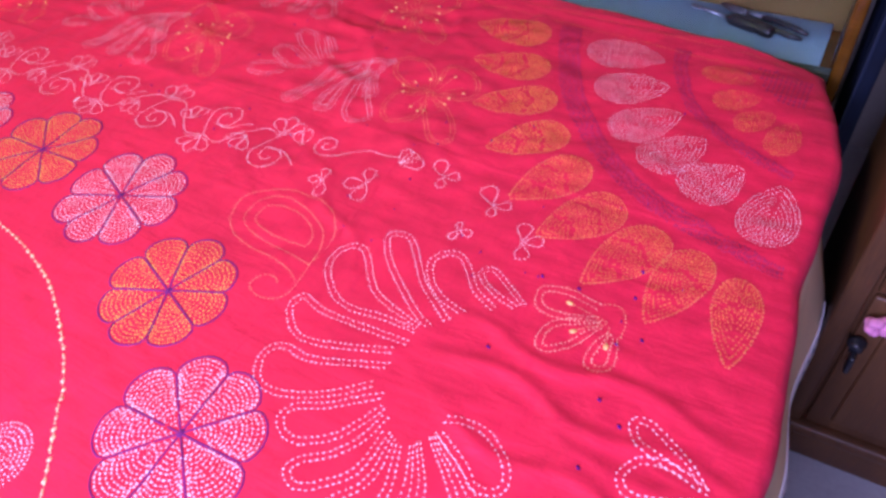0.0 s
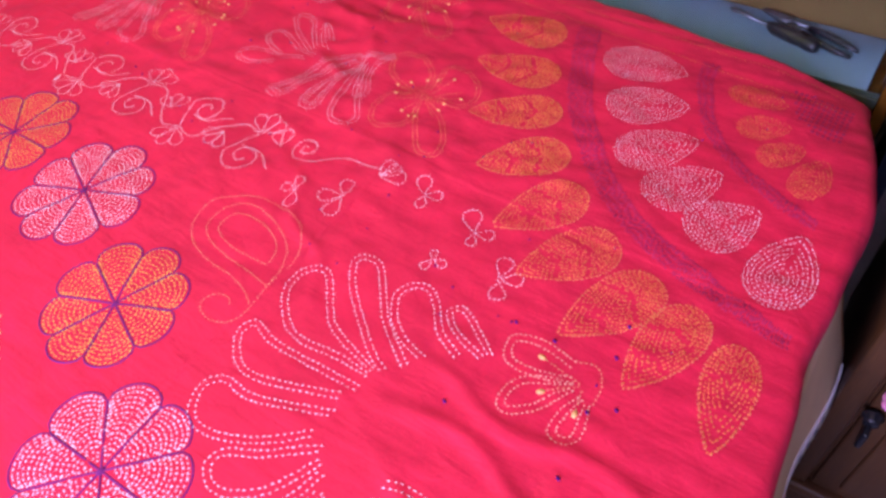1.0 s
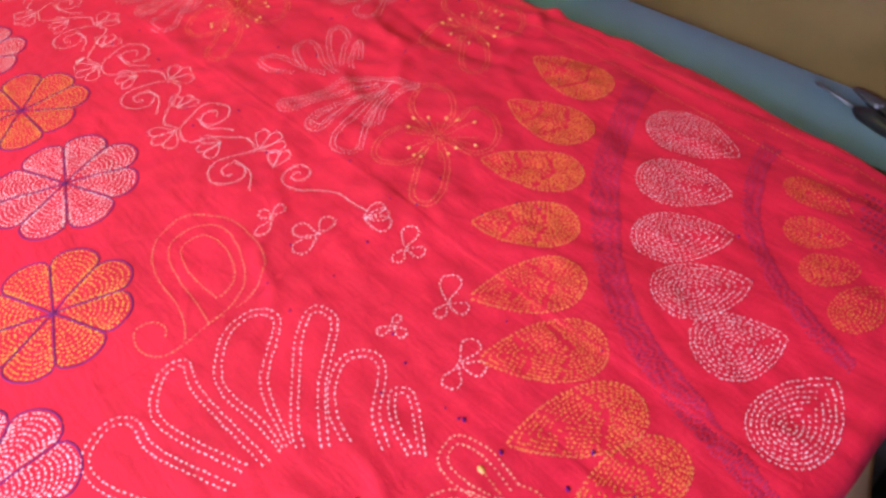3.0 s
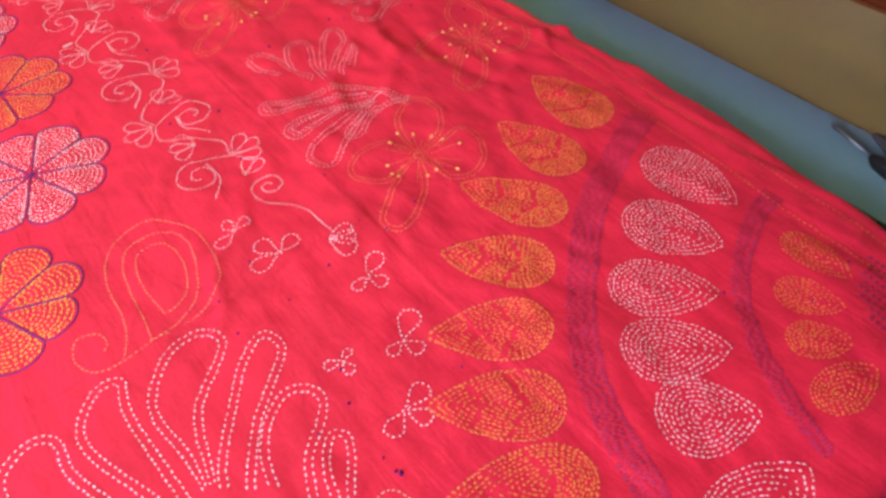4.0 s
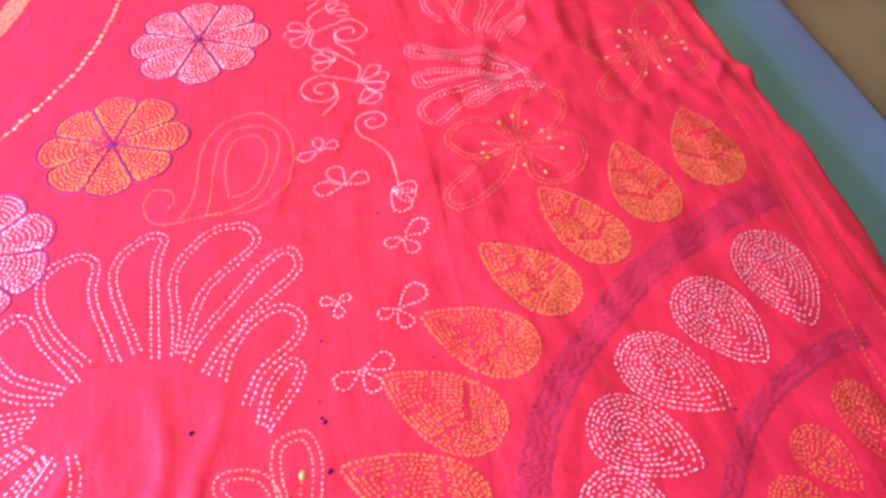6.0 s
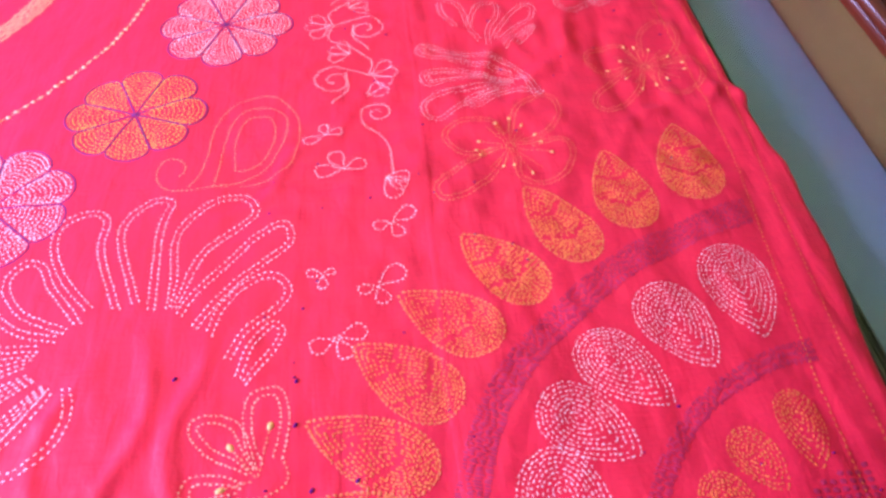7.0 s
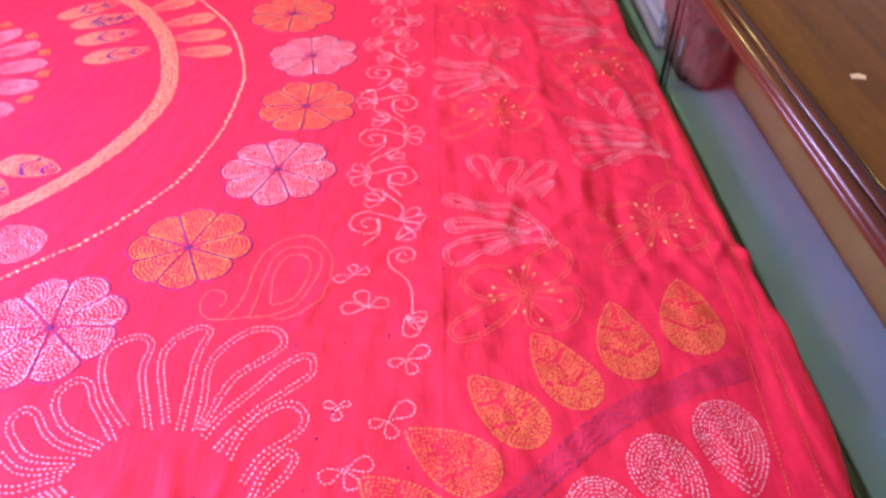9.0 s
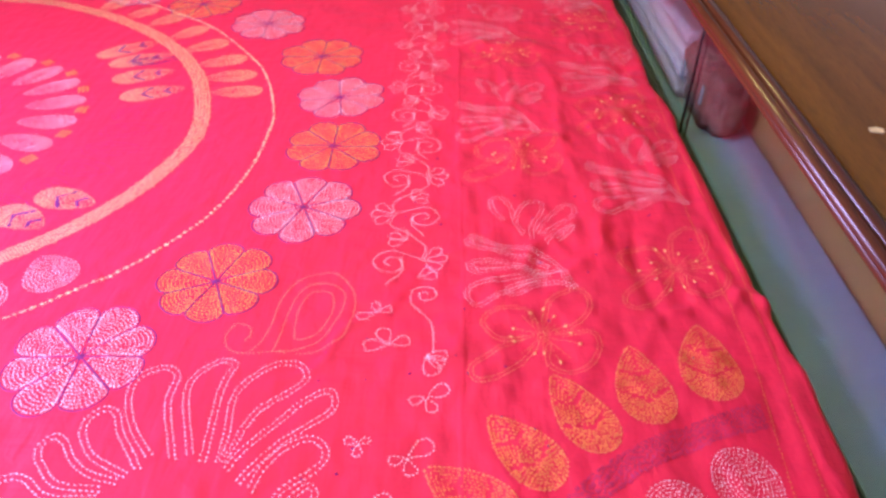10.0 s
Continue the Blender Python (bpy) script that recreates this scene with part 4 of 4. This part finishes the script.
sheet = thing("bed_sheet", "cream cotton sheet with a white printed hem hanging from the bed", "bed sheet", (0.0, EDGE_Y, BED - 0.02))
bm, grid = sheet_mesh()
rim = [v.co.copy() for v in grid[-1]]
above = [v.co.copy() for v in grid[-2]]
drop_part = part("overhang", bm, CREAM, sheet)
drop_part.modifiers.new("thickness", "SOLIDIFY").thickness = 0.0015
bm = bmesh.new()
rows = []
for p, q in zip(rim, above):
    d = (q - p).normalized()
    rows.append([bm.verts.new(p + V3) for V3 in (Vector((0, -0.0022, -0.001)) - d * 0.001, Vector((0, -0.0026, 0)) + d * 0.021, Vector((0, 0.0022, 0)) + d * 0.021, Vector((0, 0.0022, -0.001)) - d * 0.001)])
for a, b in zip(rows, rows[1:]):
    for i in range(4):
        bm.faces.new((a[i], b[i], b[(i + 1) % 4], a[(i + 1) % 4]))
hem = part("hem", bm, HEM, sheet, "white hem with grey print")
bm = bmesh.new()
for k in range(6, 118, 2):
    p, q, r2 = rim[k], above[k], rim[k + 1]
    d, e = (q - p).normalized(), (r2 - p).normalized()
    o = p + d * 0.006 + Vector((0, -0.0034, 0))
    bm.faces.new([bm.verts.new(o + e * a + d * b) for a, b in ((0, 0), (0.010, 0), (0.010, 0.008), (0, 0.008))])
part("print", bm, HEM_INK, hem, smooth=False)

# ---- headboard: a shelf behind sliding glass under a polished top ----
Y0, Y1 = -0.500, 2.35
head_board = thing("headboard_cabinet", "polished brown wooden headboard with a glass-fronted shelf", "headboard", (0.6, 0.9, 0.0))
part("base_panel", box(0.525, 0.72, Y0, Y1, 0.0, 0.470, 0.003), WOOD, head_board)
part("shelf_lining", box(0.546, 0.700, Y0 + 0.02, Y1 - 0.02, 0.472, 0.488, 0.002), BLUE, head_board, "pale blue lining of the shelf")
part("back_panel", box(0.703, 0.72, Y0, Y1, 0.472, 0.785, 0.002), TAN, head_board, "tan plywood back")
part("end_panel", box(0.527, 0.72, Y0 - 0.022, Y0 - 0.001, 0.0, 0.785, 0.004), WOOD, head_board)
part("end_panel", box(0.527, 0.72, Y1 + 0.001, Y1 + 0.022, 0.0, 0.785, 0.004), WOOD, head_board)
# the track carries the dark strip of shade between spread and lining as its colour
part("bottom_track", profile_along_y([(0.526, 0.472), (0.545, 0.472), (0.545, 0.489), (0.542, 0.489), (0.542, 0.480), (0.537, 0.480), (0.537, 0.489), (0.535, 0.489), (0.535, 0.480), (0.530, 0.480), (0.530, 0.489), (0.526, 0.489)], Y0, Y1), TRACK, head_board, "sliding track, dark green in place of the shade along the lining", smooth=False)
part("top_rail", box(0.526, 0.552, Y0, Y1, 0.752, 0.785, 0.002), WOOD, head_board)
part("top_board", box(0.527, 0.985, Y0 - 0.03, Y1 + 0.03, 0.787, 0.812, 0.003), WOOD, head_board, "glossy brown top")
moulding = [(0.527, 0.770)]
for x, z, r, a0, a1 in ((0.508, 0.776, 0.008, -90, -200), (0.496, 0.792, 0.010, -60, -220), (0.490, 0.808, 0.009, -80, -290), (0.508, 0.812, 0.007, 200, 60)):
    moulding += [(x + r * math.cos(radians(a0 + (a1 - a0) * i / 8)), z + r * math.sin(radians(a0 + (a1 - a0) * i / 8))) for i in range(9)]
moulding += [(0.5265, 0.8125)]
part("moulding", profile_along_y(moulding, Y0 - 0.03, Y1 + 0.03), RED_WOOD, head_board, "red-brown beaded moulding")
for name, x, y0, y1, grip in (("glass_pane", 0.5305, Y0 + 0.003, 0.815, 0.742), ("glass_pane", 0.5375, 0.800, Y1 - 0.003, 0.912)):
    pane = part(name, box(x, x + 0.004, y0, y1, 0.481, 0.765, 0.0006, 1), GLASS, head_board, "clear sliding glass pane", smooth=False)
    pane.visible_shadow = False
    z = 0.625 if grip < 0.8 else 0.605
    part("finger_grip", box(x - 0.0012, x - 0.0002, grip - 0.008, grip + 0.008, z - 0.022, z + 0.022, 0.0004, 1), FROST, pane)
    if grip < 0.8:
        part("pane_edge", box(x - 0.001, x + 0.005, y1, y1 + 0.012, 0.481, 0.765, 0.0008, 1), EDGE, pane, "dark green cut edge of the glass")

# on and in the headboard
def screwdriver(at, target):
    a, b = Vector(at), Vector(target)
    d = (b - a)
    n = d.length
    tool = thing("screwdriver", "steel screwdriver with a black handle on the blue shelf", "screwdriver", a)
    turn = d.to_track_quat("Z", "Y").to_matrix().to_4x4()
    put = Matrix.Translation(a) @ turn
    part("handle", moved(lathe([(0.0072, 0), (0.0105, 0.004), (0.0115, 0.02), (0.0098, 0.03), (0.0115, 0.045), (0.0115, 0.085), (0.0085, 0.094), (0.006, 0.1)]), put), BLACK, tool)
    part("shank", moved(lathe([(0.0034, 0.098), (0.0034, n - 0.02), (0.005, n - 0.008), (0.0016, n)], 12), put), STEEL, tool)


screwdriver((0.606, -0.384, 0.4995), (0.672, -0.214, 0.4935))


def pliers(at, target):
    """Two crossed halves on a pivot: narrow jaws, bowed handles with dark grips."""
    a, b = Vector(at), Vector(target)
    d = (b - a).normalized()
    side = Vector((-d.y, d.x, 0))
    tool = thing("pliers", "grey steel pliers with dark grips on the blue shelf", "pliers", (a + b) / 2)

    def bar(name, mat, rows, label=""):
        bm = bmesh.new()
        rings = []
        for along, across, wide, tall in rows:
            c = a + d * along + side * across
            rings.append([bm.verts.new(c + side * wide * math.cos(k * math.pi / 4) + Vector((0, 0, tall * math.sin(k * math.pi / 4)))) for k in range(8)])
        for r, q in zip(rings, rings[1:]):
            for k in range(8):
                bm.faces.new((r[k], r[(k + 1) % 8], q[(k + 1) % 8], q[k]))
        bm.faces.new(rings[0][::-1]), bm.faces.new(rings[-1])
        bmesh.ops.recalc_face_normals(bm, faces=bm.faces[:])
        return part(name, bm, mat, tool, label)

    for hand in (-1, 1):
        bar("jaw", STEEL, ((0.0, 0.002 * hand, 0.0016, 0.003), (0.02, 0.0035 * hand, 0.003, 0.005), (0.045, 0.005 * hand, 0.005, 0.006), (0.056, 0.003 * hand, 0.006, 0.006)))
        bar("handle", STEEL, ((0.05, -0.002 * hand, 0.005, 0.0045), (0.07, -0.008 * hand, 0.004, 0.004), (0.095, -0.011 * hand, 0.0036, 0.004)))
        bar("grip", BLACK, ((0.088, -0.0105 * hand, 0.0048, 0.0055), (0.12, -0.014 * hand, 0.0058, 0.0062), (0.16, -0.014 * hand, 0.0056, 0.006), (0.184, -0.011 * hand, 0.0035, 0.004)), "dark moulded grip")
    part("pivot", moved(lathe([(0.0055, 0), (0.0055, 0.0125), (0.004, 0.0140)], 14), Matrix.Translation(a + d * 0.055 - Vector((0, 0, 0.0062)))), STEEL, tool)


pliers((0.690, -0.268, 0.4948), (0.622, -0.440, 0.4948))


def soft_lump(size, seed, rough=0.25, wrinkle=6.0):
    bm = bmesh.new()
    bmesh.ops.create_icosphere(bm, subdivisions=5, radius=1)
    for v in bm.verts:
        p = v.co.copy()
        k = 1 + rough * noise.noise(p * 1.7 + Vector((seed, 0, 0))) + 0.07 * noise.noise(p * wrinkle + Vector((0, seed, 0)))
        q = Vector([math.copysign(abs(c) ** 0.72, c) for c in p]) * k
        v.co = Vector((q.x * size[0], q.y * size[1], max(-0.8, q.z) * size[2]))
    return bm


pouch = thing("leather_pouch", "soft brown leather pouch on the blue shelf", "pouch", (0.628, 0.92, 0.488))
part("pouch_body", moved(soft_lump((0.062, 0.125, 0.085), 3), Matrix.Translation((0.628, 0.915, 0.557))), BROWN, pouch)
part("pouch_flap", moved(soft_lump((0.052, 0.085, 0.026), 8), Matrix.Translation((0.622, 0.93, 0.634))), BROWN, pouch)
folded = thing("folded_cloth", "pale grey-lilac cloth folded on the shelf behind the glass", "cloth", (0.63, 1.3, 0.488))
for k, (h, z) in enumerate(((0.044, 0.488), (0.036, 0.530), (0.040, 0.564), (0.034, 0.601))):
    bm = box(0.562 + 0.006 * k, 0.697, 0.992 + 0.018 * k + 0.012 * (k % 2), 1.85, z + 0.001, z + h, 0.014, 4)
    bmesh.ops.subdivide_edges(bm, edges=bm.edges[:], cuts=5, use_grid_fill=True)
    for v in bm.verts:
        n1 = noise.noise((v.co.x * 14, v.co.y * 11, k * 3.1))
        v.co.x = min(0.699, v.co.x + 0.012 * n1)
        v.co.y += 0.012 * noise.noise((v.co.x * 20, v.co.z * 30, k + 9))
        if v.co.z > z + 0.5 * h:
            v.co.z += 0.010 * noise.noise((v.co.x * 13, v.co.y * 9, k + 4)) - 0.35 * max(0.0, 1.05 - v.co.y) * h / 0.04
    part("fold", bm, LILAC, folded)
scrap = thing("paper_scrap", "torn scrap of yellowish paper on the polished top", "paper scrap", (0.617, 0.268, 0.8122))
bm = bmesh.new()
shape = [(-0.011, -0.006), (0.008, -0.009), (0.012, 0.002), (0.003, 0.008), (-0.009, 0.005)]
low, high = ([bm.verts.new((0.617 + x, 0.268 + y, z)) for x, y in shape] for z in (0.8123, 0.8135))
bm.faces.new(low[::-1]), bm.faces.new(high)
for i in range(5):
    bm.faces.new((low[i], low[(i + 1) % 5], high[(i + 1) % 5], high[i]))
part("scrap", bm, CHIP, scrap, smooth=False)

# ---- the dresser at the bed's side ----
DX, DY = 0.062, -0.606
dresser = thing("dresser", "dark stained wooden chest of drawers beside the bed", "dresser", (0.3, -1.1, 0.0))
part("carcass", box(DX + 0.014, 0.50, DY - 1.0, DY, 0.07, 0.86, 0.004), DARK_WOOD, dresser)
part("plinth", box(DX + 0.004, 0.49, DY - 0.99, DY - 0.004, 0.0, 0.085, 0.006), DARK_WOOD, dresser)
part("plinth_moulding", box(DX - 0.010, DX + 0.016, DY - 1.0, DY + 0.004, 0.085, 0.112, 0.007, 3), DARK_WOOD, dresser)
part("stile", box(DX, DX + 0.016, DY - 0.032, DY, 0.112, 0.84, 0.004), DARK_WOOD, dresser)
part("stile", box(DX, DX + 0.016, DY - 1.0, DY - 0.968, 0.112, 0.84, 0.004), DARK_WOOD, dresser)
part("top", box(DX - 0.02, 0.52, DY - 1.01, DY + 0.006, 0.86, 0.89, 0.008, 3), DARK_WOOD, dresser)
for z0, z1 in ((0.118, 0.46), (0.468, 0.66), (0.668, 0.835)):
    drawer = part("drawer", box(DX + 0.003, DX + 0.015, DY - 0.962, DY - 0.038, z0, z1, 0.004), DARK_WOOD, dresser)
    part("raised_panel", box(DX - 0.004, DX + 0.006, DY - 0.925, DY - 0.072, z0 + 0.03, z1 - 0.03, 0.007, 3), DARK_WOOD, drawer)
    if z0 < 0.2:
        part("lock", moved(lathe([(0.0135, 0), (0.0135, 0.004), (0.010, 0.008), (0.010, 0.014), (0.006, 0.016)]), pose(DX - 0.004, DY - 0.046, 0.365, 0, -90, 0)), BLACK, drawer, "black lock")
        part("key", box(DX - 0.036, DX - 0.016, DY - 0.050, DY - 0.042, 0.325, 0.362, 0.003), BLACK, drawer, "black key in the lock")
tassel = thing("tassel", "pink tassel hanging at the drawer's lock", "tassel", (DX - 0.02, DY - 0.058, 0.42))
bm = bmesh.new()
for k in range(9):
    a = 2 * math.pi * k / 9
    blob = bmesh.new()
    bmesh.ops.create_icosphere(blob, subdivisions=2, radius=0.0085)
    blob.transform(Matrix.Translation((DX - 0.016 + 0.004 * math.cos(3 * a), DY - 0.056 + 0.010 * math.cos(a), 0.425 + 0.009 * math.sin(a))))
    me = bpy.data.meshes.new("blob")
    blob.to_mesh(me), blob.free()
    bm.from_mesh(me)
    bpy.data.meshes.remove(me)
part("pompom", bm, PINK, tassel)

# ---- a navy curtain in the gap behind the dresser ----
curtain = thing("curtain", "dark navy curtain hanging in folds behind the dresser", "curtain", (0.75, -0.6, 0.0))
bm = bmesh.new()
rows = []
for j in range(14):
    line = []
    for i in range(61):
        x = 0.525 + 0.465 * i / 60
        line.append(bm.verts.new((x, -0.562 + 0.014 * math.sin(52 * x) + 0.006 * noise.noise((x * 9, j * 0.3, 2)), 0.01 + 1.75 * j / 13)))
    rows.append(line)
for a, b in zip(rows, rows[1:]):
    for i in range(60):
        bm.faces.new((a[i], a[i + 1], b[i + 1], b[i]))
fall = part("fall", bm, NAVY, curtain)
fall.modifiers.new("thickness", "SOLIDIFY").thickness = 0.003
